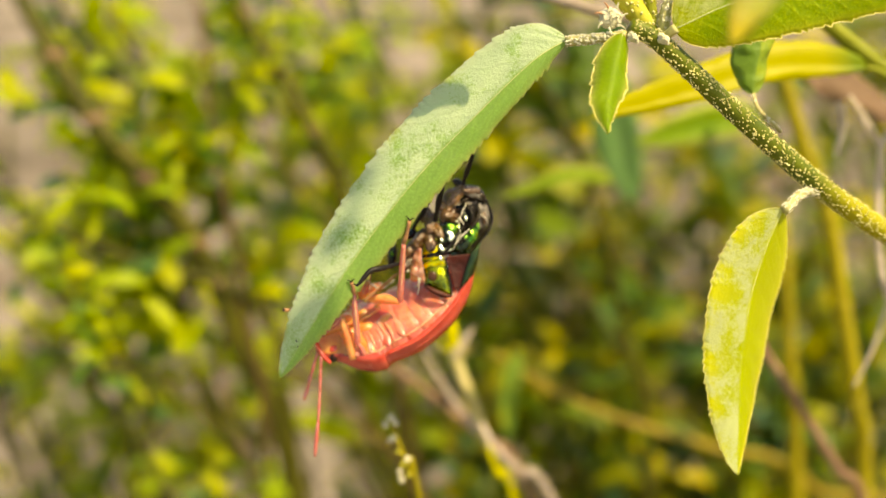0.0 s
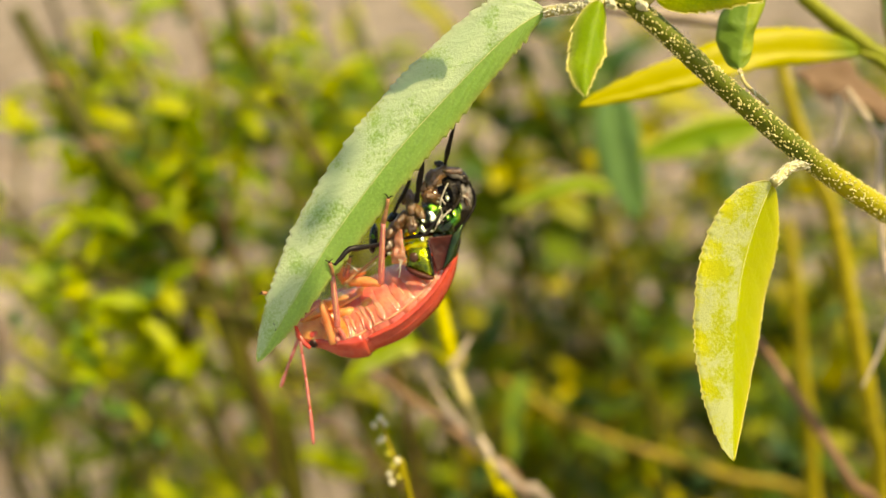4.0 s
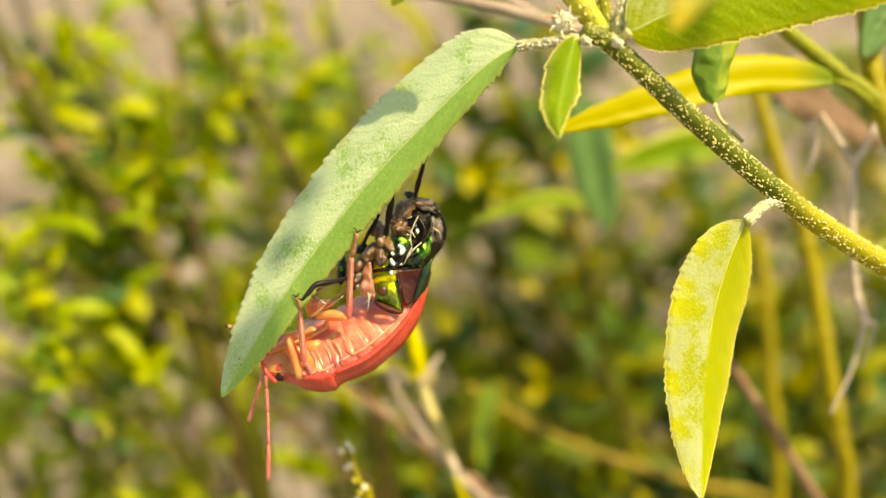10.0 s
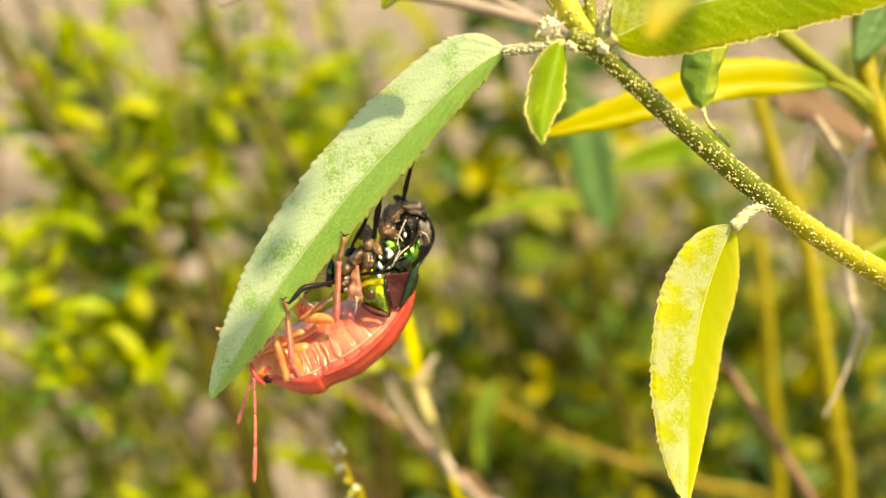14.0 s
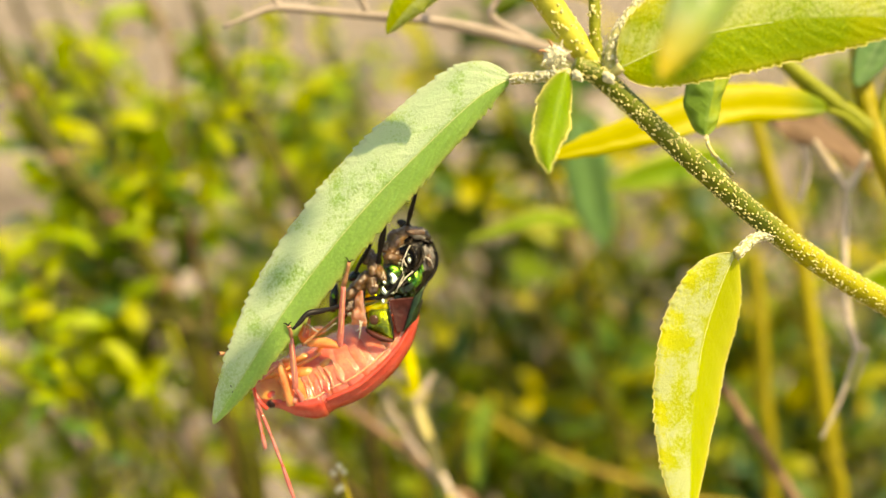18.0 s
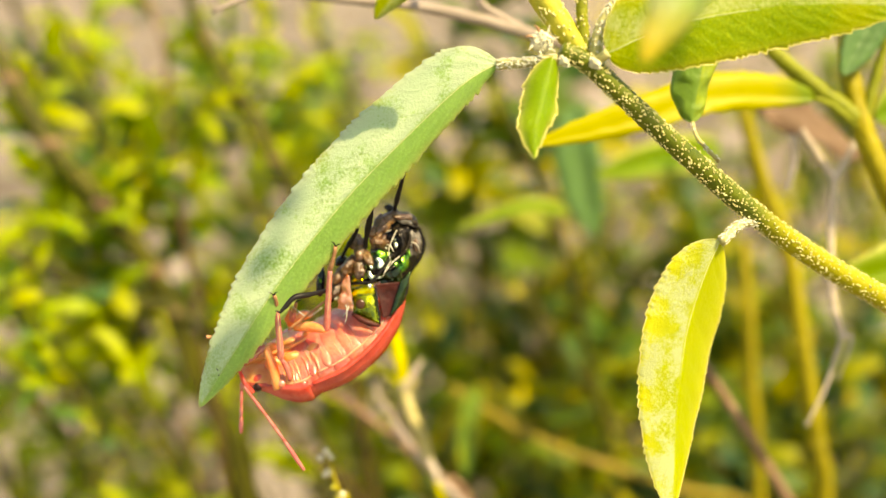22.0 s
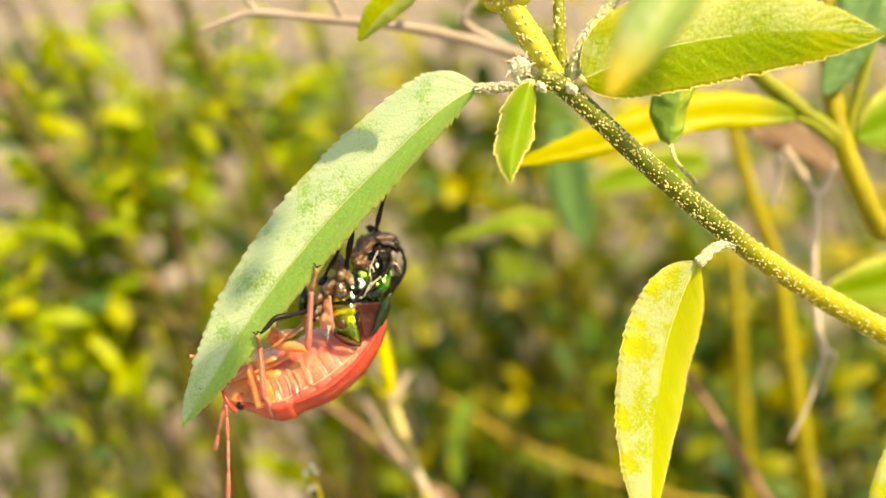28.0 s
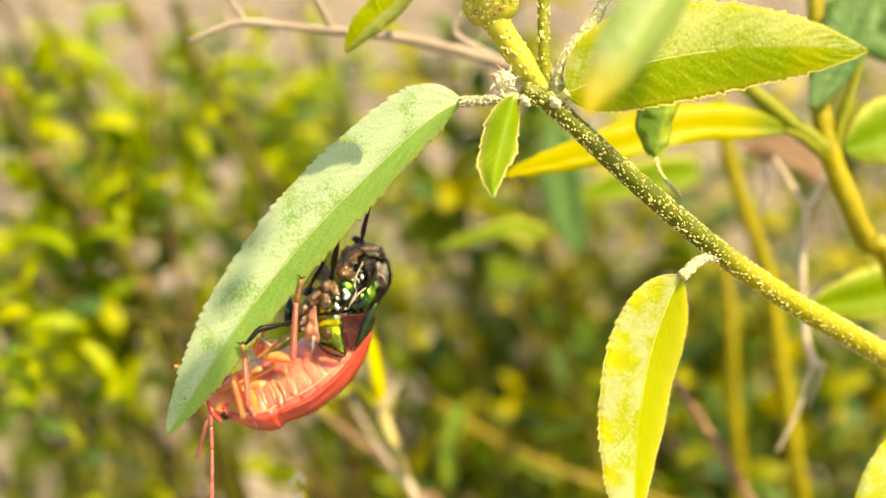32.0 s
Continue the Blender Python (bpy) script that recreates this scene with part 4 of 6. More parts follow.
    leg(bug, "middle_leg", [(-11.11, 89.00, -6.08), (-12.36, 88.50, -3.71), (-13.30, 87.00, -1.35), (-13.84, 84.40, -0.19)], "middle leg reaching behind the leaf")
    leg(bug, "hind_leg", [(-9.61, 89.00, -5.14), (-10.91, 87.40, -5.51), (-10.65, 86.80, -4.79), (-10.40, 86.20, -3.98)], "hind leg held against the belly")
    part("head_rim", tube([(-15.02, 86.20, -9.08), (-14.75, 85.90, -9.93), (-14.31, 85.70, -10.69), (-13.70, 85.80, -11.30)], (0.08, 0.18, 0.22, 0.16), 10, 16, 0.1), M_RED, bug, "glossy red front rim of the head")
    near = antenna(bug, "antenna", (-14.49, 85.60, -10.74), 0, 0.3, (1.0, 1.9, 2.6, 2.9), "long red antenna of four joints")
    far = antenna(bug, "antenna", (-15.0, 87.60, -10.71), 0, -0.1, (0.7, 1.2, 1.0, 1.3), "long red antenna of four joints")
    return bug, near, far, lifted


BUG, NEAR_FEELER, FAR_FEELER, LIFTED_LEG = build_bug()


# ---------------------------------------------------------------- the cast skin
def shell_patch(centre, axes, th0, th1, ph0, ph1, n=14, m=14, crumple=0.1, seed=1.0, thick=0.09, freq=0.5):
    """A curved, crumpled plate with thickness, cut from an ellipsoid."""
    c = Vector(centre)
    a, b, d = (Vector(x) for x in axes)
    V, F = [], []
    for lay in (1.0, 1.0 - thick):
        for i in range(n + 1):
            th = radians(th0 + (th1 - th0) * i / n)
            for k in range(m + 1):
                ph = radians(ph0 + (ph1 - ph0) * k / m)
                p = a * math.cos(th) + (b * math.cos(ph) + d * math.sin(ph)) * math.sin(th)
                q = p * freq + Vector((seed, seed * 1.7, 0.4))
                p = p * lay * (1 + crumple * noise.noise(q) + crumple * 0.6 * noise.noise(q * 2.3))
                V.append(c + p)
    o = (n + 1) * (m + 1)
    for i in range(n):
        for k in range(m):
            x = i * (m + 1) + k
            F.append((x, x + 1, x + m + 2, x + m + 1))
            F.append((o + x, o + x + m + 1, o + x + m + 2, o + x + 1))
    edge = [k for k in range(m + 1)] + [i * (m + 1) + m for i in range(1, n + 1)] + [n * (m + 1) + k for k in range(m - 1, -1, -1)] + [i * (m + 1) for i in range(n - 1, 0, -1)]
    for e, f in zip(edge, edge[1:] + edge[:1]):
        F.append((e, o + e, o + f, f))
    return V, F


def on_skin(u, v, d):
    """A place on the cast skin: u mm to the right of and v mm under its upper corner, as seen on the plane y = 86, at the depth 86 + d."""
    eye = Vector((-1.26, 0.5, -4.79))
    q = Vector((-11.57 + u - 0.013 * v, 86, 6.08 - v - 0.017 * u))
    return eye + (q - eye) * ((85.5 + d) / 85.5)


def sheet(corners, bulge=0.3, crumple=0.1, seed=1.0, n=14, m=14, thick=0.07, freq=0.9, ragged=0.0):
    """A bent, crumpled plate with thickness between four corners, bulging towards the viewer."""
    a, b, c, d = (on_skin(*q) for q in corners)
    nrm = (b - a).cross(d - a).normalized()
    if nrm.y > 0:
        nrm = -nrm
    V, F = [], []
    for lay in (0, 1):
        for i in range(n + 1):
            for k in range(m + 1):
                u, v = k / m, i / n
                edge = min(u, 1 - u, v, 1 - v)
                if ragged and edge == 0:
                    u += ragged * noise.noise(Vector((v * 7, seed, u))) * (1 if u in (0, 1) else 0)
                    v += ragged * noise.noise(Vector((seed, u * 7, v))) * (1 if v in (0, 1) else 0)
                p = a * ((1 - u) * (1 - v)) + b * (u * (1 - v)) + c * (u * v) + d * ((1 - u) * v)
                h = bulge * (math.sin(math.pi * min(max(u, 0), 1)) * math.sin(math.pi * min(max(v, 0), 1))) ** 0.6
                q = p * freq + Vector((seed, seed * 1.7, 0.4))
                h += crumple * (noise.noise(q) + 0.6 * noise.noise(q * 2.4))
                V.append(p + nrm * (h - lay * thick))
    o = (n + 1) * (m + 1)
    for i in range(n):
        for k in range(m):
            x = i * (m + 1) + k
            F.append((x, x + 1, x + m + 2, x + m + 1))
            F.append((o + x, o + x + m + 1, o + x + m + 2, o + x + 1))
    edge = [k for k in range(m + 1)] + [i * (m + 1) + m for i in range(1, n + 1)] + [n * (m + 1) + k for k in range(m - 1, -1, -1)] + [i * (m + 1) for i in range(n - 1, 0, -1)]
    for e, f in zip(edge, edge[1:] + edge[:1]):
        F.append((e, o + e, o + f, f))
    return V, F


def build_cast_skin():
    sk = thing("cast_skin", (-3.45, 88.00, -0.90), "empty metallic green-black cast skin hanging over the bug", "insect skin")
    # the hollow back, black and brown, under everything else
    part("abdomen_shell", shell_patch(on_skin(9.25, 5.67, 4.2), ((0.55, 0, 3.0), (2.15, -0.2, -0.3), (0.2, 2.4, 0)), 3, 150, -170, 150, 26, 30, 0.10, 2.2, 0.07, 0.9), M_DARK, sk, "crumpled black-brown abdomen shell")
    part("shell_cap", blob(on_skin(8.84, 2.54, 2.6), ((0.5, 0, -0.12), (0, 0.7, 0), (0.1, 0, 0.36)), 12, 14, 0.6, 3.0, freq=1.8), M_DARK, sk, "crumpled dark top of the shell")
    part("shell_cap", blob(on_skin(10.28, 3.40, 2.8), ((0.8, 0, -0.6), (0, 0.9, 0), (0.3, 0, 0.45)), 10, 14, 0.45, 6.0, freq=1.4), M_DARK, sk, "crumpled dark top of the shell")
    for quad, bulge, crum, seed, mat, label in (
            (((6.80, 5.93, 0.9), (9.01, 5.63, 0.8), (9.01, 8.17, 0.7), (7.11, 8.47, 0.9)), 0.45, 0.14, 1.3, M_SHINE, "glossy black-green plate"),
            (((8.92, 6.84, 0.9), (10.43, 5.69, 1.6), (10.34, 7.11, 1.7), (9.22, 8.17, 1)), 0.25, 0.12, 4.4, M_EMERALD, "bright green side plate"),
            (((8.10, 7.64, 0.7), (9.68, 6.88, 1.1), (10.01, 8.41, 1.4), (8.16, 8.75, 0.8)), 0.25, 0.14, 5.7, M_SHINE, "olive-gold side plate"),
            (((9.80, 8.15, 0.1), (10.58, 7.34, 0.5), (10.01, 10.0, 0.4), (8.95, 11.05, 0.2)), 0.25, 0.06, 2.9, M_SIDE, "dark green flap of the shell"),
            (((7.74, 8.45, 0.2), (9.90, 8.2, 0.35), (9.10, 10.95, 0.3), (8.45, 11.2, 0.25)), -0.2, 0.05, 3.3, M_MAROON, "dark maroon inner lining"),
            (((5.81, 8.87, 0.8), (7.71, 8.72, 0.5), (8.16, 11.68, 0), (5.96, 10.95, 0.3)), 0.35, 0.06, 7.0, M_GOLD, "olive-gold plate with a dark spot"),
            (((5.78, 9.14, 0.55), (7.53, 8.41, 0.25), (7.68, 9.17, 0.25), (5.87, 9.56, 0.55)), 0.15, 0.12, 5.0, M_BAND, "bright gold band"),
            (((5.81, 8.02, 0.9), (6.65, 7.75, 0.7), (6.77, 8.56, 0.6), (5.84, 8.78, 0.9)), 0.15, 0.10, 8.0, M_BAND, "small gold scale"),
            (((9.01, 3.86, 0.9), (10.34, 3.78, 1.3), (10.43, 5.83, 1.3), (9.07, 6.36, 0.8)), 0.4, 0.16, 3.8, M_DARK, "glossy black hump of the shell"),
            (((10.40, 4.09, 1.4), (11.37, 4.54, 2.4), (11.55, 6.05, 2.5), (10.43, 6.20, 1.5)), 0.2, 0.22, 5.2, M_GREY, "crumpled grey membrane"),
            (((9.37, 2.60, 2.2), (10.43, 2.69, 2.4), (11.22, 3.96, 2.6), (10.04, 3.63, 1.8)), 0.2, 0.2, 8.2, M_GREY, "crumpled grey membrane"),
            (((5.10, 7.64, 0.7), (5.65, 7.79, 0.3), (5.90, 10.68, 0), (4.75, 10.5, 0.5)), 0.3, 0.3, 9.1, M_BELLY, "thin flesh-coloured membrane")):
        part("shell_plate" if mat in (M_SHINE, M_EMERALD, M_SIDE, M_GOLD, M_BAND, M_DARK) else "membrane", sheet(quad, bulge, crum, seed, 18, 18, 0.07, 1.1, 0.12 if mat in (M_BROWN, M_TAN, M_GREY, M_BAND) else 0.0), mat, sk, label)
    # the torn chest: crumpled shreds of brown and amber skin
    for k, (q, size, turn, mat) in enumerate((
            ((8.24, 3.71, 1.1), (1.3, 0.75, 0.5), 38, M_AMBER),
            ((7.94, 4.77, 1.2), (0.9, 0.7, 0.6), 60, M_BROWN),
            ((6.50, 5.75, 1), (1.1, 0.55, 0.6), 75, M_TAN),
            ((6.12, 5.14, 1.3), (0.7, 0.5, 0.5), 65, M_BROWN),
            ((5.67, 7.11, 1), (1.3, 0.6, 0.6), 40, M_TAN),
            ((6.50, 7.26, 0.7), (0.9, 0.55, 0.5), 80, M_BROWN),
            ((5.06, 7.87, 1.1), (1.0, 0.6, 0.6), 30, M_BROWN),
            ((7.11, 6.36, 0.7), (0.7, 0.4, 0.4), 110, M_AMBER),
            ((4.69, 8.93, 1.1), (0.8, 0.45, 0.5), 55, M_TAN),
            ((8.92, 3.10, 1.4), (0.8, 0.45, 0.5), 15, M_BROWN),
            ((8.24, 5.30, 0.9), (0.7, 0.4, 0.4), -30, M_TAN),
            ((9.83, 3.25, 1.5), (0.9, 0.4, 0.5), -25, M_GREY),
            ((11.01, 4.99, 2), (0.9, 0.45, 0.5), 80, M_GREY))):
        for j, (more, wide, off) in enumerate(((0, 0.85, 0.0), (22, 0.75, 0.2))):
            c, s = math.cos(radians(turn + more)), math.sin(radians(turn + more))
            a, b, d = size[0] * (1.0 - 0.12 * j), size[1] * wide, size[2] * 0.8
            at = on_skin(q[0] - s * off, q[1] - c * off, q[2] - 0.12 * j)
            part("chest_membrane", shell_patch(at, ((c * a, 0.3, s * a), (-s * b, 0.1, c * b), (0.1, d, 0)), 8, 172, -165, -15, 24, 14, 0.34, 1.3 + 2.7 * k + j, 0.2, 1.3), (mat, M_BROWN)[j], sk, "torn folded chest membrane")
    part("dark_spot", blob(on_skin(6.58, 10.05, -0.5), ((0.36, 0.02, 0), (0.02, -0.12, 0), (0, 0.06, 0.42)), 8, 14, 0.15, 1.0, freq=2.0), M_SPOT, sk, "dark brown spot")
    part("plate_edge", tube([on_skin(5.93, 10.86, 0), on_skin(6.50, 11.23, -0.2), on_skin(7.33, 11.59, -0.3), on_skin(8.16, 11.77, -0.2)], (0.14, 0.24, 0.26, 0.12), 8, 16, 0.1), M_MAROON, sk, "dark rolled lower edge")
    part("plate_edge", tube([on_skin(7.71, 8.65, 0.3), on_skin(7.86, 9.53, 0.05), on_skin(8.04, 10.59, -0.1), on_skin(8.19, 11.74, -0.2)], (0.06, 0.10, 0.10, 0.06), 8, 16, 0.1), M_DARK, sk, "dark rolled side edge")
    # silver blobs that face the sun, added to stand for the shell's highlights
    h = (RAY + Vector((0.05, -1.0, 0.0))).normalized()
    e1 = Vector((-h.y, h.x, 0)).normalized()
    e2 = h.cross(e1).normalized()
    for q, a, c in ((on_skin(8.10, 6.66, 0.15), 0.34, 0.52), (on_skin(7.38, 6.96, 0.3), 0.20, 0.30), (on_skin(7.36, 7.72, 0.2), 0.30, 0.34), (on_skin(7.92, 7.87, 0.15), 0.36, 0.16), (on_skin(7.29, 8.50, 0.15), 0.20, 0.30),
                    (on_skin(9.34, 5.22, 0.2), 0.14, 0.24), (on_skin(8.56, 5.52, 0.3), 0.10, 0.14), (on_skin(8.71, 7.11, 0.2), 0.08, 0.30), (on_skin(4.54, 9.68, 0.9), 0.16, 0.18), (on_skin(6.77, 5.33, 0.8), 0.07, 0.12), (on_skin(9.25, 4.81, 0.3), 0.07, 0.10)):
        part("bright_facet", blob(q, (h * 0.10, e1 * a, e2 * c), 10, 18, 0.55, a * 9, freq=2.2), M_HIGHLIGHT, sk, "added silver blob standing for a sun highlight")
    for q, a, c in ((on_skin(8.16, 6.05, 0.35), 0.42, 0.34), (on_skin(9.90, 6.36, 0.6), 0.26, 0.50), (on_skin(10.40, 5.93, 1.1), 0.14, 0.34), (on_skin(7.11, 6.36, 0.5), 0.14, 0.3), (on_skin(3.25, 8.25, 1.4), 0.14, 0.3), (on_skin(9.37, 6.81, 0.5), 0.2, 0.24)):
        part("emerald_facet", blob(q, (h * 0.10, e1 * a, e2 * c), 10, 18, 0.55, a * 7, freq=2.2), M_GLINT, sk, "emerald-green facet")
    for pts in (((10.34, 3.96, 0.9), (10.43, 4.99, 0.7), (9.83, 6.05, 0.4), (8.77, 7.11, 0.3)), ((9.10, 3.96, 0.8), (9.68, 4.54, 0.4), (9.90, 5.30, 0.3), (9.68, 6.20, 0.4)), ((11.11, 3.78, 2), (11.57, 5.30, 2.2), (11.19, 6.51, 2), (10.43, 7.57, 1.7)),
                ((10.43, 8.47, 1.7), (9.83, 9.99, 1.6), (8.92, 10.92, 1.4)), ((6.88, 8.17, 0.4), (7.86, 7.49, 0.2), (8.77, 7.26, 0.2), (9.68, 6.66, 0.6)), ((6.65, 7.11, 0.6), (7.26, 7.57, 0.35), (7.86, 7.26, 0.15), (8.41, 7.57, 0.3)), ((5.75, 8.47, 0.7), (6.50, 8.35, 0.45), (7.23, 8.17, 0.3))):
        part("wrinkle", tube([on_skin(*p) for p in pts], (0.08, 0.17, 0.14, 0.05), 7, 16, 0.3, len(pts)), M_DARK, sk, "glossy black wrinkle of the shell")
    part("head_shell", blob(on_skin(3.27, 8.47, 2), ((0.10, 0, 1.30), (0.42, 0, 0.0), (0, 0.7, 0)), 12, 14, 0.18, 2.0), M_BLUE, sk, "small blue-green head shell")
    part("head_shell", blob(on_skin(4.87, 6.75, 2.2), ((0.45, 0, 0.35), (0.26, 0, -0.32), (0, 0.5, 0)), 12, 14, 0.2, 4.0), M_BLUE, sk, "small blue-black head shell")
    part("head_shell", blob(on_skin(4.35, 9.35, 1.8), ((0.14, 0, 0.75), (0.24, 0, 0.0), (0, 0.4, 0)), 12, 14, 0.2, 5.0), M_DARK, sk, "small black head shell")
    for pts, r in ((((9.10, 2.87, 2.2), (9.25, 1.97, 0.6), (9.56, 0.76, -1.4), (10.04, -0.91, -2.8)), 0.20),
                   (((6.83, 5.51, 0.7), (6.98, 4.39, -0.1), (7.23, 3.03, -1.1), (7.41, 1.97, -2)), 0.25),
                   (((4.99, 6.36, 1.6), (5.32, 5.63, 1), (6.02, 4.39, 0.2), (6.50, 3.03, -1)), 0.17),
                   (((4.54, 8.85, 1.4), (3.55, 9.05, -1.2), (2.27, 9.26, -2.8), (1.29, 9.44, -3.4), (0.60, 10.17, -3.6), (0.12, 10.68, -3.8)), 0.22),
                   (((9.07, 5.98, 0.5), (8.47, 6.88, 0.1), (7.56, 8.17, 0.1), (6.65, 8.41, 0.3), (5.68, 8.56, 0.7)), 0.13),
                   (((5.75, 7.87, 0.9), (5.62, 8.93, 0.7), (5.71, 9.99, 0.8)), 0.12)):
        pts = [on_skin(*p) for p in pts]
        lg = part("empty_leg", tube(pts, (r * 0.9, r * 0.75, r * 1.15, r * 0.9, r * 0.5), 8, 24, 0.2), M_BLACK, sk, "thin black empty leg")
        e = pts[-1]
        part("claw", tube([e, e + Vector((-0.2, -0.1, 0.15)), e + Vector((-0.35, -0.1, 0.1))], (0.07, 0.05, 0.02), 5, 4), M_BLACK, lg, "dark claw")
    for pts in (((9.40, 4.01, 0.3), (9.07, 4.72, 0.15), (8.77, 5.63, 0.1), (8.92, 6.54, 0.1)), ((8.92, 6.54, 0.1), (8.62, 7.11, 0), (8.29, 7.87, 0)), ((9.68, 6.13, 0.2), (9.07, 6.66, 0), (8.56, 7.41, 0)), ((9.16, 5.75, 0.1), (8.89, 5.30, 0.1), (8.56, 5.22, 0.2)),
                ((4.81, 9.68, 0.8), (5.29, 9.84, 0.3), (5.47, 10.89, 0.2), (5.32, 11.73, 0.3)), ((5.62, 9.68, 0.4), (5.53, 10.59, 0.2), (5.14, 11.12, 0.4)), ((1.06, 10.44, 0.4), (2.27, 11.20, 0.4), (3.48, 10.44, 0.6)), ((7.56, 4.99, 0.9), (8.16, 4.39, 0.9), (8.92, 4.09, 0.9)), ((10.58, 4.99, 1.1), (11.04, 5.30, 1.3), (11.26, 5.90, 1.8))):
        part("thread", tube([on_skin(*p) for p in pts], (0.045, 0.06, 0.02), 6, 10, 0.3), M_THREAD, sk, "white breathing-tube thread")
    return sk


build_cast_skin()


# ---------------------------------------------------------------- bushes behind
def simple_leaf(length, half, fold, seed, nu=10, nv=2):
    """A small leaf from its base at the origin along +x, its face up."""
    return blade([(0, 0, 0), (length * 0.35, 0, length * 0.05), (length * 0.7, 0, length * 0.04), (length, 0, -length * 0.07)], (half, half), (fold, fold), 0, 0,
                 (0.5, 0.65), nu, nv, 0.15, 0.12, 0.08, seed, 6, (0, 0, 1))


LEAF_MESHES, DEEP_MESHES = [[mesh_of("bush_leaf", simple_leaf(L, W, fo, k), mt) for k, (L, W, fo) in enumerate(
    ((9, 1.7, 15), (11, 1.9, 20), (8, 1.8, 10), (11, 1.6, 18), (9, 2.2, 8), (12, 2.0, 22)))] for mt in (M_FARLEAF, M_DEEPLEAF)]


def set_leaf(parent, place, along, up, size, rnd, meshes, name="leaf"):
    """One leaf of a bush: its own object on a shared mesh."""
    ob = new(name, rnd.choice(meshes))
    ob.parent = parent
    x = along.normalized()
    z = (up - x * up.dot(x)).normalized()
    y = z.cross(x)
    m = Matrix((x, y, z)).transposed().to_4x4()
    ob.matrix_basis = Matrix.Translation((place - Vector(parent["at"])) / 1000) @ m @ Matrix.Scale(size, 4)
    return ob


def bush(name, label, stems, twigs, leaves, seed, stem_mat, group="", radius=1.0, reach=32, size=(0.48, 1.0), to_ground=True, along=(0.0, 1.0), meshes=None):
    """A leafy plant: stems through given points and down to the soil, side twigs off them, leaves along the twigs."""
    rnd = random.Random(seed)
    first = Vector(stems[0][-1])
    pl = thing(name, first, label, "plant", group)
    lines = []
    for pts in stems:
        pts = [Vector(p) for p in pts]
        if to_ground:
            low = pts[-1]
            # the soil lies under the plan's origin by the height of the plan
            w = BASE @ (low / 1000)
            lean = rnd.uniform(0.25, 0.7)
            pts = pts + [low + DOWN * (w.z * 500) + Vector((w.z * 450 * lean, 4, 0)), low + DOWN * (w.z * 1000 + 15) + Vector((w.z * 1000 * lean, 0, 0))]
        n = 10 * len(pts)
        part("stem", tube(pts, [radius * 0.55] + [radius * (0.75 + 0.3 * k / len(pts)) for k in range(1, len(pts))], 8, n, 0.1, seed), stem_mat, pl)
        c = curve(pts, n)
        lines.append(c[:int(n * (len(pts) - (2.0 if to_ground else 0.0)) / len(pts)) + 1])
    up0 = Vector((-0.2, -0.5, 0.84))
    for k in range(twigs):
        c = rnd.choice(lines)
        i = int((along[0] + (along[1] - along[0]) * rnd.random()) * (len(c) - 2))
        q = c[i]
        t = (c[i] - c[i + 1]).normalized()
        d = Vector((rnd.uniform(-1, 1), rnd.uniform(-0.9, 0.9), rnd.uniform(-0.3, 0.7)))
        d = (d + t * 0.5).normalized()
        ln = reach * rnd.uniform(0.4, 1.0)
        e = q + d * ln + Vector((0, 0, rnd.uniform(-2, 4)))
        mid = q.lerp(e, 0.5) + Vector((rnd.uniform(-2, 2), rnd.uniform(-2, 2), rnd.uniform(-2, 3)))
        part("twig", tube([q, mid, e], (radius * 0.45, radius * 0.35, radius * 0.18), 6, 8), stem_mat, pl)
        tc = curve([q, mid, e], 12)
        for j in range(leaves):
            a = tc[rnd.randrange(3, 13)]
            al = (d * 0.5 + Vector((rnd.uniform(-1, 1), rnd.uniform(-1, 1), rnd.uniform(-0.9, 0.6)))).normalized()
            upv = (up0 + Vector((rnd.uniform(-0.9, 0.9), rnd.uniform(-0.9, 0.9), rnd.uniform(-0.5, 0.5)))).normalized()
            set_leaf(pl, a, al, upv, rnd.uniform(*size), rnd, meshes or LEAF_MESHES)
    return pl


LEFT = "bushes with small leaves"
bush("leafy_bush", "leafy green and yellow bush with olive stems", [[(-71.39, 168.00, 37.34), (-64.67, 169.00, 22.38), (-55.82, 172.00, 8.69), (-47.53, 182.00, -5.71), (-49.45, 206.00, -39.11)]], 24, 8, 11, M_OLIVE, LEFT, 1.15, 22, along=(0.3, 1))
bush("leafy_bush", "leafy green and yellow bush with olive stems", [[(-75.91, 188.00, 47.74), (-80.12, 220.00, 37.27), (-69.46, 225.00, 21.47), (-65.93, 238.00, -4.95), (-68.21, 256.00, -48.61)]], 30, 8, 12, M_OLIVE, LEFT, 0.9, 24, along=(0.3, 1))
bush("leafy_bush", "leafy bush with a thin dark stem", [[(-48.29, 175.00, 44.44), (-43.92, 176.00, 32.60), (-43.91, 179.00, 18.03), (-41.76, 182.00, 1.98), (-41.09, 190.00, -16.00), (-44.00, 206.00, -44.56)]], 15, 7, 13, M_PINK, LEFT, 0.55, along=(0.35, 1))
bush("leafy_bush", "yellow-green leafy bush with olive stems", [[(-43.63, 188.00, 45.75), (-38.37, 189.00, 35.01), (-33.40, 192.00, 25.43), (-28.65, 222.00, 12.98), (-22.59, 232.00, -14.63), (-21.70, 250.00, -54.07)]], 36, 8, 14, M_OLIVE, LEFT, 0.85, 24, along=(0.32, 1))
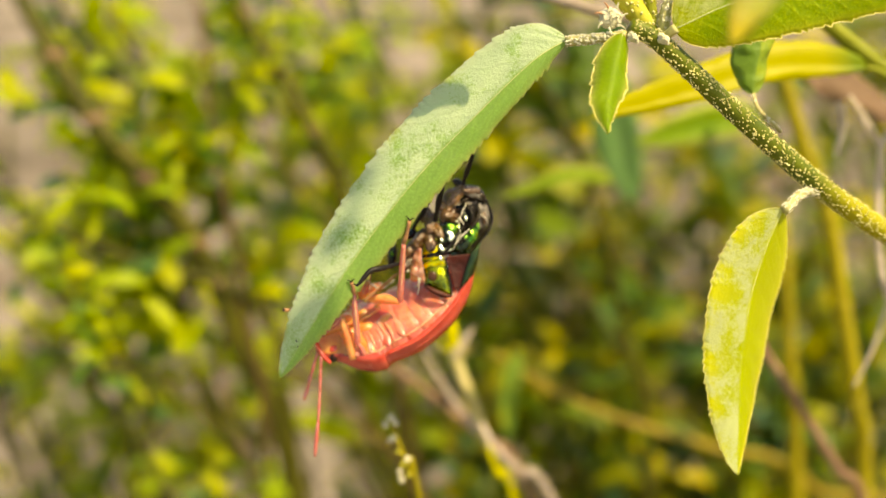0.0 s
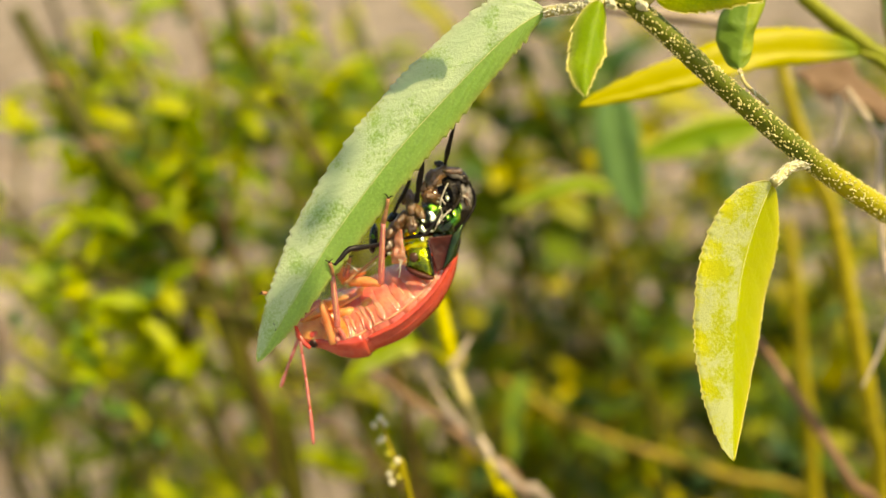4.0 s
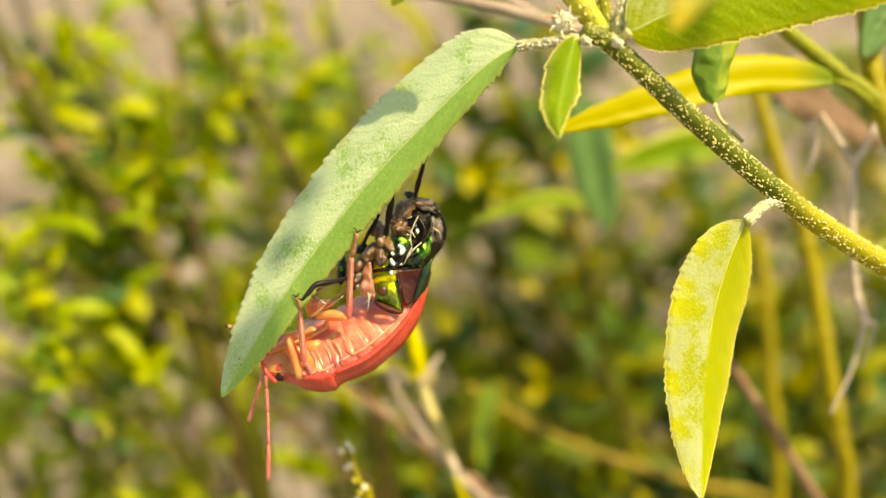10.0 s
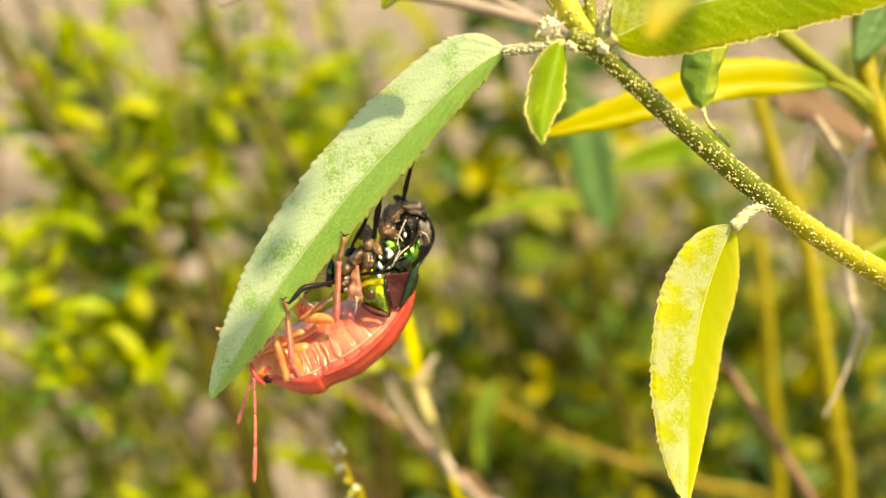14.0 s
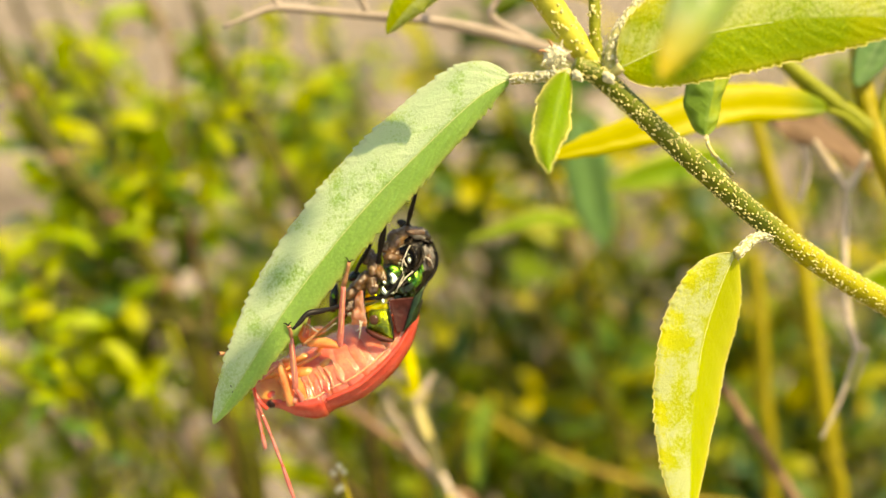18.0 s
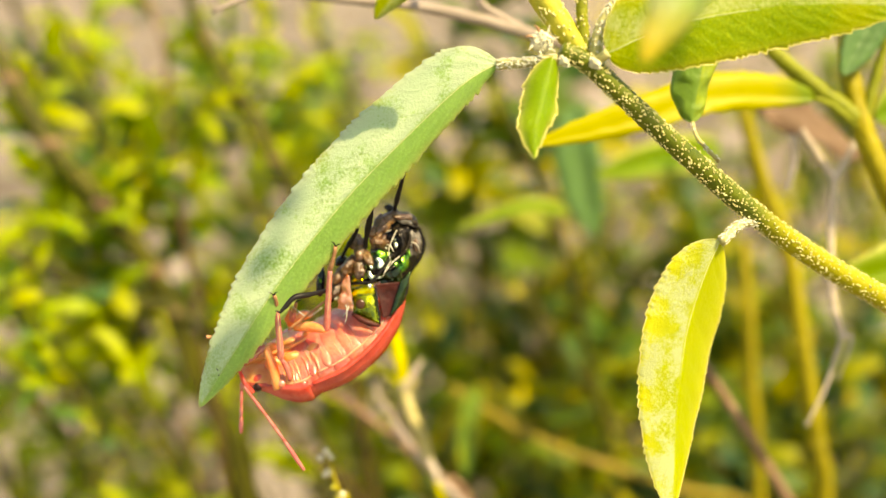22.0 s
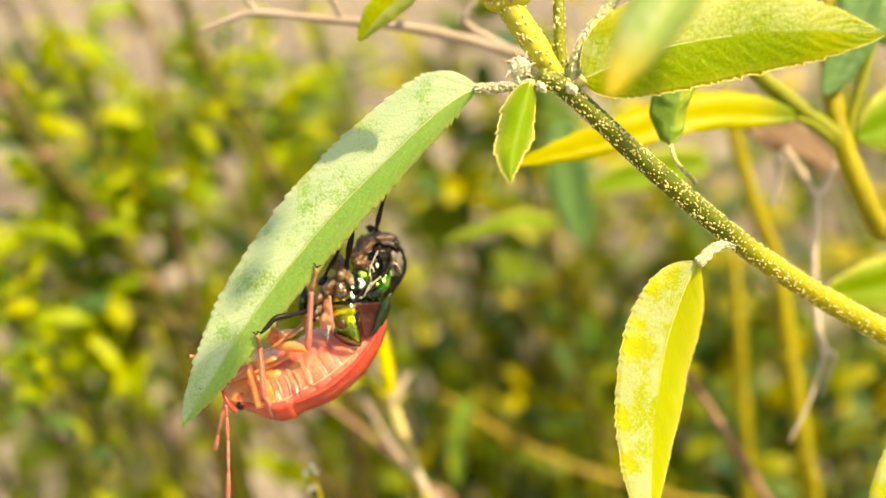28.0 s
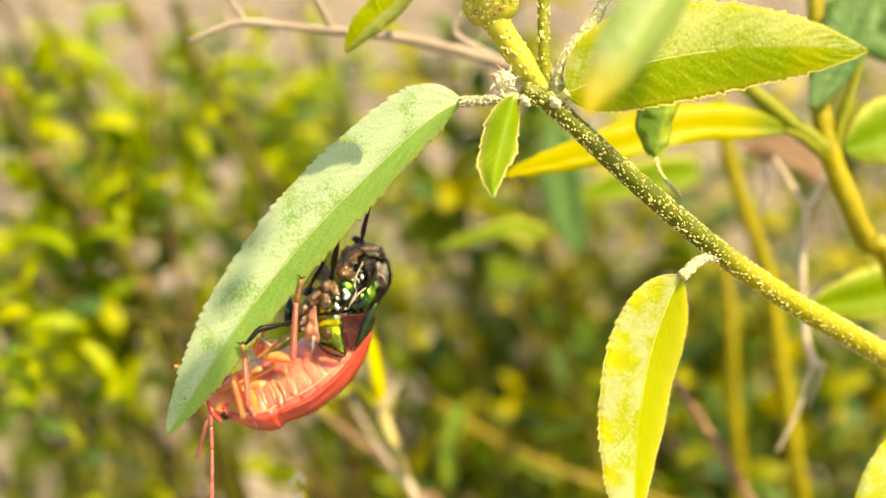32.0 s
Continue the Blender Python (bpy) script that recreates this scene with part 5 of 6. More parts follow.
bush("leafy_bush", "leafy bush leaning over the soil", [[(-78.83, 181.00, 2.45), (-67.86, 185.00, -3.36), (-54.64, 190.00, -8.97), (-42.72, 200.00, -13.67), (-34.57, 215.00, -29.46)]], 12, 8, 15, M_OLIVE, LEFT, 0.8)
bush("leafy_bush", "leafy bush with blue-green lower leaves", [[(-96.11, 238.00, -15.01), (-91.85, 240.00, -27.82), (-83.11, 248.00, -44.47), (-76.33, 256.00, -64.84)], [(-84.35, 244.00, 18.13), (-83.11, 248.00, -1.23), (-85.04, 262.00, -35.90)]], 15, 8, 16, M_OLIVE, LEFT, 0.8)
bush("leafy_bush", "sunlit yellow-green leafy bush", [[(-31.04, 262.00, 69.30), (-27.20, 265.00, 50.49), (-24.86, 270.00, 25.77), (-22.91, 281.00, -17.72)], [(-42.51, 256.00, 56.89), (-39.05, 260.00, 33.06), (-35.49, 275.00, -8.62)]], 34, 8, 17, M_OLIVE, LEFT, 0.8, 24, along=(0.42, 1))
bush("leafy_bush", "green leafy bush with long leaves", [[(3.94, 209.00, 39.82), (7.33, 211.00, 21.25), (9.87, 218.00, -2.23), (11.78, 233.00, -39.31)], [(22.23, 215.00, 29.61), (25.07, 220.00, 4.72), (27.79, 233.00, -31.93)]], 20, 7, 18, M_OLIVE, LEFT, 0.8, size=(0.9, 1.5), meshes=DEEP_MESHES)
bush("leafy_bush", "dark green leafy bush low down", [[(18.25, 237.00, -9.94), (22.47, 242.00, -26.77), (26.16, 253.00, -56.06)], [(42.04, 237.00, -9.94), (44.57, 244.00, -33.43), (45.23, 255.00, -61.89)]], 30, 8, 19, M_OLIVE, LEFT, 0.7, meshes=DEEP_MESHES)
bush("leafy_bush", "green leafy bush between the stems", [[(55.61, 226.00, 2.46), (57.45, 231.00, -19.45), (59.55, 242.00, -52.34)], [(71.56, 220.00, -6.90), (75.04, 227.00, -31.10), (77.42, 238.00, -57.76)]], 18, 7, 20, M_OLIVE, LEFT, 0.7, meshes=DEEP_MESHES)
bush("leafy_bush", "sunlit leafy bush under the red bug", [[(-73.96, 262.00, -27.60), (-72.82, 268.00, -45.22), (-74.07, 278.00, -71.88)], [(-100.88, 275.00, -26.06), (-104.20, 280.00, -47.25), (-106.39, 290.00, -76.52)]], 9, 6, 21, M_OLIVE, LEFT, 0.7)


bush("leafy_bush", "sunlit yellow-green leafy bush low over the soil", [[(-60.0, 152.00, -6.0), (-54.0, 154.00, -16.0), (-47.0, 158.00, -30.0), (-42.0, 166.00, -52.0)]], 8, 6, 22, M_OLIVE, LEFT, 0.5, 17, (0.4, 0.75), along=(0.0, 0.9))
bush("leafy_bush", "sunlit yellow-green leafy bush low over the soil", [[(-46.0, 158.00, -16.0), (-40.0, 160.00, -27.0), (-35.0, 166.00, -42.0), (-30.0, 174.00, -62.0)]], 4, 6, 23, M_OLIVE, LEFT, 0.5, 15, (0.4, 0.75), along=(0.0, 0.9))


def shade_plant():
    """A bent plant, added unseen beside the way, whose few leaves hang in the sun's path to shade the long leaf."""
    sh = thing("added_shade_plant", (150, -60, 40), "added unseen plant with a few leaves that shade the long leaf", "plant")
    part("stem", tube([(52, 18, 124), (75, 0, 128), (110, -40, 118), (150, -80, 60), (175, -120, -80), (185, -150, -330), (190, -165, -480)], (0.5, 0.7, 0.9, 1.1, 1.4, 1.8, 2.0), 8, 60), M_OLIVE, sh)
    for (x, y, z), (dx, dz), half in (((-10.7, 82.9, 4.1), (1.2, 1.5), 0.9), ((-12.8, 83.4, -0.8), (1.2, 1.8), 1.0), ((-15.9, 84.2, -9.4), (2.2, 3.5), 2.1)):
        q = Vector((x, y, z)) + RAY * 150
        d = Vector((dx, 0, dz))
        lf = part("leaf", blade([q - d, q - d * 0.3, q + d * 0.4, q + d], (half, half), (5, 5), 12, 0.15, (0.5, 0.6), 30, 4, seed=31), M_SMALL, sh, "small green leaf")
        part("leaf_stalk", tube([q + d, (q + d).lerp(Vector((75, 0, 128)), 0.5) + Vector((0, 0, 1)), (75, 0, 128)], (0.12, 0.15, 0.2), 6, 8), M_OLIVE, lf)
    return sh


shade_plant()


def grounded(pts):
    """The line carried on, bending down, as far as the soil."""
    pts = [Vector(p) for p in pts]
    d = (pts[-1] - pts[-2]).normalized()
    m = pts[-1] + d * 35 + DOWN * 30
    w = BASE @ (m / 1000)
    return pts + [m, m + d * 25 + DOWN * (w.z * 1000 + 20)]


FAR = "bushes farther back"
for k, (px, top, depth, n, sz) in enumerate((
        (-87, -24, 230, 10, (0.6, 1.0)),
        (-80, -40, 240, 10, (0.6, 1.0)),
        (-71, -41, 300, 5, (0.6, 1.0)),
        (-49, -52, 260, 4, (0.6, 1.0)),
        (59, -26, 240, 16, (0.6, 1.0)),
        (91, -16, 260, 14, (0.6, 1.0)),
        (94, -40, 240, 12, (0.6, 1.0)),
        (65, -44, 220, 12, (0.6, 1.0)),
        (13, -22, 215, 20, (0.7, 1.2)),
        (28, -33, 225, 20, (0.7, 1.2)),
        (39, -36, 215, 18, (0.7, 1.2)),
        (19, -38, 205, 18, (0.7, 1.2)),
        (75, -40, 200, 14, (0.7, 1.2)),
        (-35, -50, 300, 14, (0.7, 1.2)),
        (-5, -40, 240, 14, (0.7, 1.2)),
        (50, -15, 240, 18, (0.8, 1.3)),
        (74, -33, 230, 18, (0.8, 1.3)),
        (87, -23, 220, 16, (0.8, 1.3)),
        (72, 8, 250, 16, (0.8, 1.3)),
        (102, 44, 300, 14, (0.8, 1.3)),
        (128, 34, 320, 12, (0.8, 1.3)),
        (-128, 30, 275, 13, (0.7, 1.2)),
        (-134, -30, 275, 13, (0.7, 1.2)),
        (3.5, 12, 255, 15, (0.7, 1.2)),
        (-112, -6, 270, 16, (0.7, 1.2)),
        (-50, 3, 300, 16, (0.8, 1.3)),
        (-25, 6, 330, 12, (0.8, 1.3)),
        (-4, 14, 300, 14, (0.8, 1.3)),
        (18, 17, 290, 20, (0.8, 1.3)),
        (28, -19, 300, 22, (0.8, 1.3)),
        (44, -6, 280, 18, (0.8, 1.3)),
        (50, -27, 260, 20, (0.8, 1.3)),
        (5, -18, 280, 18, (0.8, 1.3)),
        (13, -37, 250, 16, (0.8, 1.3)),
        (82, -19, 300, 16, (0.8, 1.3)),
        (65, -44, 260, 16, (0.8, 1.3)),
        (102, -32, 290, 16, (0.8, 1.3)),
        (115, -18, 280, 16, (0.8, 1.3)),
        (52, 59, 330, 14, (0.8, 1.3)),
        (129, 58, 340, 12, (0.8, 1.3)),
        (35, -46, 240, 16, (0.8, 1.3)),
        (-34, -36, 225, 10, (0.7, 1.2)),
        (-46, -32, 205, 14, (0.7, 1.1)),
        (104, -46, 300, 14, (0.8, 1.3)),
        (118, -24, 310, 14, (0.8, 1.3)))):
    q = Vector((px, depth, top))
    rnd = random.Random(100 + k)
    stems = [[q + Vector((rnd.uniform(-16, 2) + a, rnd.uniform(-10, 10), rnd.uniform(-6, 6))), q + Vector((rnd.uniform(-4, 6) + a, 0, -28)), q + Vector((a + rnd.uniform(8, 20), 6, -62)), q + Vector((a + rnd.uniform(22, 44), 16, -110))]
             for a in (-14, 12)]
    bush("distant_bush", "blurred leafy bush with yellow-green leaves", stems, n, 6, 200 + k, M_OLIVE, FAR, 1.0, 34, sz, along=(0.0, 0.9), meshes=LEAF_MESHES if px < 4 else DEEP_MESHES)


def bare_plant(name, label, lines, mat, seed, extra=()):
    """Bare stems with no leaves of their own, each with its radii."""
    pl = thing(name, lines[0][0][-1], label, "plant")
    for pts, rr in lines:
        long = len(pts) > 3
        full = grounded(pts) if long else pts
        st = part("stem", tube(full, (*rr[:len(pts)], rr[-1] * 1.1, rr[-1] * 1.3) if long else rr, 10, 12 * len(full), 0.12, seed), mat, pl)
        if long:
            for q, r in list(zip(pts, rr))[1:-1]:
                part("stem_joint", blob(q, ((r * 1.25, 0, 0), (0, r * 1.25, 0), (0.1, 0, r * 0.7)), 6, 10, 0.15, r), mat if mat in (M_FARSTEM, M_BRIGHTSTEM) else M_PINK, st, "swollen joint")
    for nm, pts, rr, m in extra:
        part(nm, tube(pts, rr, 8, 10 * len(pts), 0.12, seed), m, pl)
    return pl


# bare olive stems before the bushes
bare_plant("tall_plant", "bare leaning plant with an olive-brown stem", [([(-70.99, 165.00, 37.54), (-64.88, 165.00, 26.21), (-59.14, 166.00, 16.28), (-51.86, 168.00, 7.16), (-45.18, 173.00, -3.60), (-40.13, 179.00, -18.85)], (1.3, 1.5, 1.6, 1.7, 1.8, 1.9))], M_OLIVE, 41)
bare_plant("tall_plant", "bare leaning plant with an olive-brown stem", [([(-40.38, 174.00, 43.27), (-36.71, 174.00, 34.07), (-31.83, 175.00, 25.49), (-25.97, 176.00, 14.94), (-21.57, 182.00, 1.98)], (0.95, 1.05, 1.15, 1.2, 1.3))], M_OLIVE, 42)
bare_plant("tall_plant", "thin bare plant with a dark brown stem", [([(-47.99, 170.00, 43.17), (-43.50, 170.00, 35.09), (-41.88, 170.00, 27.90), (-42.25, 173.00, 16.51), (-40.38, 174.00, 3.74), (-38.56, 177.00, -11.16)], (0.3, 0.35, 0.35, 0.4, 0.45, 0.5))], M_THIN, 43)
bare_plant("tall_plant", "bare leaning plant with an olive-brown stem", [([(-73.17, 168.00, 2.72), (-62.89, 169.00, -2.62), (-51.58, 170.00, -7.13), (-41.76, 174.00, -10.24), (-33.69, 180.00, -18.96)], (0.6, 0.75, 0.85, 0.9, 1.0))], M_OLIVE, 44)
bare_plant("tall_plant", "thin bare plant with a brown stem", [([(-36.20, 176.00, 19.59), (-33.41, 176.00, 13.08), (-29.39, 177.00, 7.07), (-24.99, 179.00, 1.95), (-19.86, 184.00, -11.60)], (0.25, 0.3, 0.35, 0.4, 0.5))], M_THIN, 45)
bare_plant("tall_plant", "bare leaning plant with an olive-brown stem", [([(-81.32, 189.00, -19.91), (-72.71, 190.00, -26.54), (-65.02, 194.00, -35.81), (-59.03, 198.00, -48.06), (-56.51, 204.00, -60.29)], (0.5, 0.55, 0.6, 0.6, 0.7))], M_OLIVE, 46)
bare_plant("tall_plant", "thin bare plant with a brown stem", [([(-64.56, 176.00, 43.76), (-58.98, 176.00, 33.54), (-51.66, 178.00, 21.22), (-46.06, 180.00, 10.52), (-42.22, 184.00, -0.91)], (0.4, 0.45, 0.5, 0.5, 0.6))], M_OLIVE, 47)
bare_plant("tall_plant", "thin bare plant with a brown stem", [([(-21.09, 178.00, 43.32), (-17.33, 178.00, 33.92), (-12.23, 179.00, 22.76), (-6.15, 181.00, 10.58), (1.54, 186.00, -3.87)], (0.3, 0.35, 0.4, 0.45, 0.5))], M_OLIVE, 48)
bare_plant("tall_plant", "thin leaning plant with an olive stem", [([(-74.30, 184.00, -9.66), (-64.93, 185.00, -19.49), (-53.49, 186.00, -29.42), (-41.59, 190.00, -42.10), (-31.51, 196.00, -55.86)], (0.5, 0.55, 0.6, 0.65, 0.7))], M_OLIVE, 49)
bare_plant("tall_plant", "thin leaning plant with an olive stem", [([(14.63, 190.00, -2.95), (20.65, 190.00, -12.99), (28.83, 191.00, -25.16), (37.49, 194.00, -35.81), (48.16, 200.00, -48.54)], (0.5, 0.55, 0.6, 0.65, 0.7))], M_OLIVE, 50)
bare_plant("tall_plant", "thin leaning plant with a brown stem", [([(-33.32, 178.00, -23.45), (-24.86, 178.00, -30.04), (-17.53, 180.00, -37.03), (-10.14, 184.00, -46.60)], (0.35, 0.4, 0.45, 0.5))], M_THIN, 51)
# yellow stem with a fork, behind the bug
fork = bare_plant("forked_plant", "yellow-green forked stem with dry joints", [
    ([(-6.05, 128.00, -1.21), (-5.16, 128.00, -5.29), (-4.28, 128.00, -9.37), (-3.53, 128.50, -12.80), (-2.91, 129.00, -15.91), (-2.21, 129.00, -18.98), (-0.91, 129.40, -22.46), (0.34, 129.80, -25.95), (1.25, 130.20, -28.77), (2.45, 131.00, -32.04), (5.02, 134.00, -37.99)], (0.65, 0.75, 0.8, 0.8, 0.72, 0.6, 0.6, 0.5, 0.42, 0.45, 0.5)),
    ([(-7.37, 131.00, -14.03), (-5.25, 130.00, -14.53), (-3.33, 129.00, -16.24)], (0.35, 0.5, 0.6))], M_BRIGHTSTEM, 31,
    extra=(("dry_sheath", [(-3.04, 128.80, -15.68), (-2.21, 128.80, -18.96), (-0.90, 129.20, -22.43), (0.27, 129.60, -25.71)], (0.72, 0.75, 0.85, 0.68), M_STRAW),
           ("dry_sheath", [(-3.05, 128.40, -16.73), (-1.99, 128.00, -15.15), (-1.50, 127.80, -14.26), (-0.54, 127.60, -12.91)], (0.35, 0.42, 0.35, 0.1), M_TWIG),
           ("dry_sheath", [(-2.78, 128.40, -17.00), (-1.81, 128.00, -16.17), (-1.11, 127.80, -15.21)], (0.3, 0.35, 0.1), M_STRAW),
           ("dry_sheath", [(0.08, 129.00, -25.13), (1.00, 128.80, -26.80), (1.12, 128.80, -27.95)], (0.4, 0.5, 0.25), M_TWIG)))
lf = part("leaf", blade([(-6.68, 131.00, -14.18), (-9.59, 131.00, -14.00), (-12.79, 131.50, -15.66), (-16.59, 132.00, -18.59)], (1.9, 1.6), (-10, 15), 20, 0.12, (0.45, 0.7), 50, 4, seed=3), M_TOP, fork, "soft yellow-green leaf")
# dry stem that leans against the fork
bare_plant("dry_plant", "dry plant with a bare straw-grey stem", [([(-7.48, 136.00, -16.16), (-4.83, 134.50, -20.67), (-1.83, 133.50, -24.80), (1.28, 133.00, -28.26), (5.09, 133.50, -32.26), (10.45, 136.00, -38.57)], (0.28, 0.36, 0.45, 0.55, 0.62, 0.7))], M_GREYTWIG, 30)
# dry brown stem crossing behind it
bare_plant("dry_plant", "dry plant with a bare pinkish-brown stem", [([(-17.77, 150.00, -17.38), (-11.28, 148.00, -21.06), (-4.96, 146.00, -25.41), (1.21, 146.00, -30.81), (7.49, 148.00, -38.27)], (0.4, 0.45, 0.5, 0.5, 0.6, 0.9))], M_PINK, 32)
bare_plant("dry_plant", "dry plant with a bare pinkish-brown stem", [([(31.49, 128.00, -10.78), (35.55, 128.00, -16.86), (40.92, 130.00, -24.68), (45.73, 132.00, -32.04), (51.05, 135.00, -40.61)], (0.5, 0.55, 0.6, 0.65, 0.7, 1.0))], M_PINK, 33)
# flower spike low in front
spike = thing("flower_spike", (-8.94, 103.00, -22.28), "thin green flower spike with pale buds", "plant")
part("stem", tube(grounded([(-9.59, 103.40, -19.51), (-9.12, 103.40, -21.26), (-8.45, 103.60, -23.21), (-7.80, 104.00, -25.21), (-6.78, 106.00, -28.99)]), (0.2, 0.22, 0.24, 0.26, 0.3, 0.5, 0.8), 8, 60), M_FARSTEM, spike)
for k, (q, r, mt) in enumerate((((-9.60, 103.00, -19.33), 0.30, M_BUD), ((-10.16, 103.00, -19.98), 0.30, M_BUD), ((-9.17, 103.00, -19.83), 0.26, M_BUD), ((-9.41, 103.00, -21.35), 0.30, M_BUD), ((-9.74, 103.00, -21.61), 0.24, M_BUD), ((-8.03, 103.00, -23.48), 0.30, M_BUD), ((-8.47, 103.00, -24.02), 0.26, M_FLOWER), ((-8.81, 103.00, -24.77), 0.24, M_BUD), ((-8.60, 103.00, -25.54), 0.30, M_BUD), ((-7.94, 103.00, -25.11), 0.24, M_FLOWER), ((-8.94, 103.00, -22.82), 0.22, M_FLOWER))):
    part("bud", blob(q, ((r, 0, 0), (0, r, 0), (0, 0, r * 1.15)), 7, 8, 0.35, k), mt, spike, "pale woolly bud" if mt is M_BUD else "yellow-green bud")
# stout yellow stems
bare_plant("tall_plant", "stout yellow-green upright stem", [
    ([(40.36, 140.00, 23.71), (41.99, 140.00, 16.32), (44.75, 141.00, 8.24), (48.07, 142.00, 0.05), (50.29, 143.00, -12.04), (53.14, 145.00, -26.00), (55.18, 148.00, -37.48)], (0.8, 0.95, 1.0, 1.1, 1.15, 1.2, 1.2, 1.6)),
    ([(46.46, 144.00, -4.52), (48.95, 143.50, -9.05), (50.45, 143.00, -13.55)], (0.35, 0.5, 0.6))], M_FARSTEM, 34)
bare_plant("tall_plant", "stout yellow-green upright stem", [
    ([(46.97, 160.00, 1.74), (47.99, 160.00, -8.40), (49.10, 162.00, -20.49), (51.37, 166.00, -38.53)], (0.9, 1.0, 1.1, 1.2, 1.6))], M_FARSTEM, 35)
bare_plant("leaning_plant", "bare plant with a leaning yellow-brown stem", [
    ([(3.30, 175.00, -22.13), (15.41, 176.00, -29.88), (27.81, 178.00, -35.21), (42.39, 180.00, -40.07), (60.18, 185.00, -47.83)], (0.5, 0.65, 0.8, 0.85, 0.9, 1.3))], M_AMBERSTEM, 36)
bare_plant("leaning_plant", "bare plant with a thin leaning green stem", [
    ([(10.84, 170.00, 24.31), (15.97, 172.00, 14.60), (20.99, 176.00, 3.78), (26.95, 185.00, -17.53)], (0.5, 0.6, 0.6, 0.7, 1.3))], M_OLIVE, 37)
# plant with the yellow leaf, at the upper end of the stout stem
side = thing("yellow_leaved_plant", (42.62, 104.00, 12.56), "yellow-green plant with one yellow and several green leaves", "plant")
for pts, rr in (([(41.37, 106.00, 32.10), (41.40, 105.00, 25.06), (41.60, 104.50, 18.22), (42.90, 104.00, 12.01), (46.08, 104.00, 4.77), (50.96, 106.00, -3.13)], (0.8, 0.9, 1.0, 1.1, 1.0, 1.1, 1.6)),
                ([(32.16, 103.00, 20.94), (36.80, 103.50, 17.18), (42.05, 104.00, 13.40)], (0.7, 0.85, 1.0)),
                ([(45.43, 103.00, 23.60), (44.03, 103.50, 18.11), (42.89, 104.00, 13.41)], (0.4, 0.5, 0.65)),
                ([(37.48, 102.40, 15.07), (39.46, 103.00, 14.33), (42.51, 104.00, 12.28)], (0.3, 0.4, 0.55))):
    part("stem", tube(grounded(pts) if len(pts) > 3 else pts, rr, 10, 70, 0.1, 3), M_FARSTEM if len(pts) > 3 else M_YOUNG, side)
for mid, wide, fold, mat, lab in (
        ([(37.63, 102.50, 15.13), (28.18, 101.00, 14.85), (20.16, 100.00, 12.59), (9.90, 99.00, 10.02)], (2.6, 1.2), (-4, 12), M_YELLOW, "bright yellow pointed leaf"),
        ([(7.28, 162.00, -20.70), (6.02, 162.00, -24.78), (5.46, 163.00, -29.62), (5.75, 164.00, -35.21)], (1.5, 1.4), (10, 30), M_MID, "soft green leaf hanging behind"),
        ([(46.99, 103.00, 31.38), (44.84, 103.00, 26.92), (42.54, 102.60, 21.84), (40.02, 102.00, 17.20)], (2.6, 2.2), (8, 20), M_GREEN, "shaded green leaf with a hanging tip"),
        ([(41.60, 107.00, 27.60), (46.50, 107.50, 26.60), (52.00, 108.00, 24.40), (58.00, 108.00, 21.00)], (2.6, 2.8), (4, 12), M_GREEN, "broad shaded green leaf"),
        ([(52.97, 106.00, 17.43), (48.23, 105.50, 15.03), (44.38, 105.00, 13.52)], (3.5, 3.0), (8, 10), M_SMALL, "green leaf"),
        ([(55.91, 112.00, 0.16), (49.91, 112.00, -1.42), (43.30, 112.00, -2.71)], (3.0, 2.6), (8, 10), M_SMALL, "green leaf"),
        ([(40.87, 150.00, 14.71), (32.94, 150.00, 13.13), (23.44, 150.00, 10.75)], (3.0, 2.6), (10, 20), M_SMALL, "blurred green leaf"),
        ([(21.62, 160.00, 22.03), (23.03, 161.00, 11.96), (25.31, 162.00, 2.19)], (4.2, 3.0), (10, 20), M_GREEN, "blue-green leaf hanging behind"),
        ([(18.54, 140.00, 5.22), (13.00, 140.00, 5.96), (3.38, 140.00, 3.01)], (1.1, 0.9), (5, 20), M_SMALL, "narrow green leaf")):
    part("leaf", blade(mid, wide, fold, 24, 0.15, (0.5, 0.7), 48, 4, seed=5), mat, side, lab)
up = thing("upper_leaf_spray", (-2.07, 92.00, 22.90), "yellow-green leaf on a thin twig overhead", "plant")
part("leaf", blade([(1.67, 90.00, 25.93), (-0.52, 90.50, 24.07), (-2.49, 91.00, 22.44), (-4.42, 92.00, 20.24)], (1.7, 1.3), (-10, -30), 16, 0.12, (0.5, 0.7), 40, 4, seed=6), M_TOP, up, "narrow yellow-green leaf")
part("twig", tube([(1.67, 90.00, 25.93), (4.28, 92.00, 30.93), (6.26, 98.00, 42.22)], (0.3, 0.35, 0.5), 8, 16), M_STEM, up)
# dry twigs
dry = thing("dry_twig", (43.72, 113.00, -8.54), "thin grey bare twig with forks", "twig")
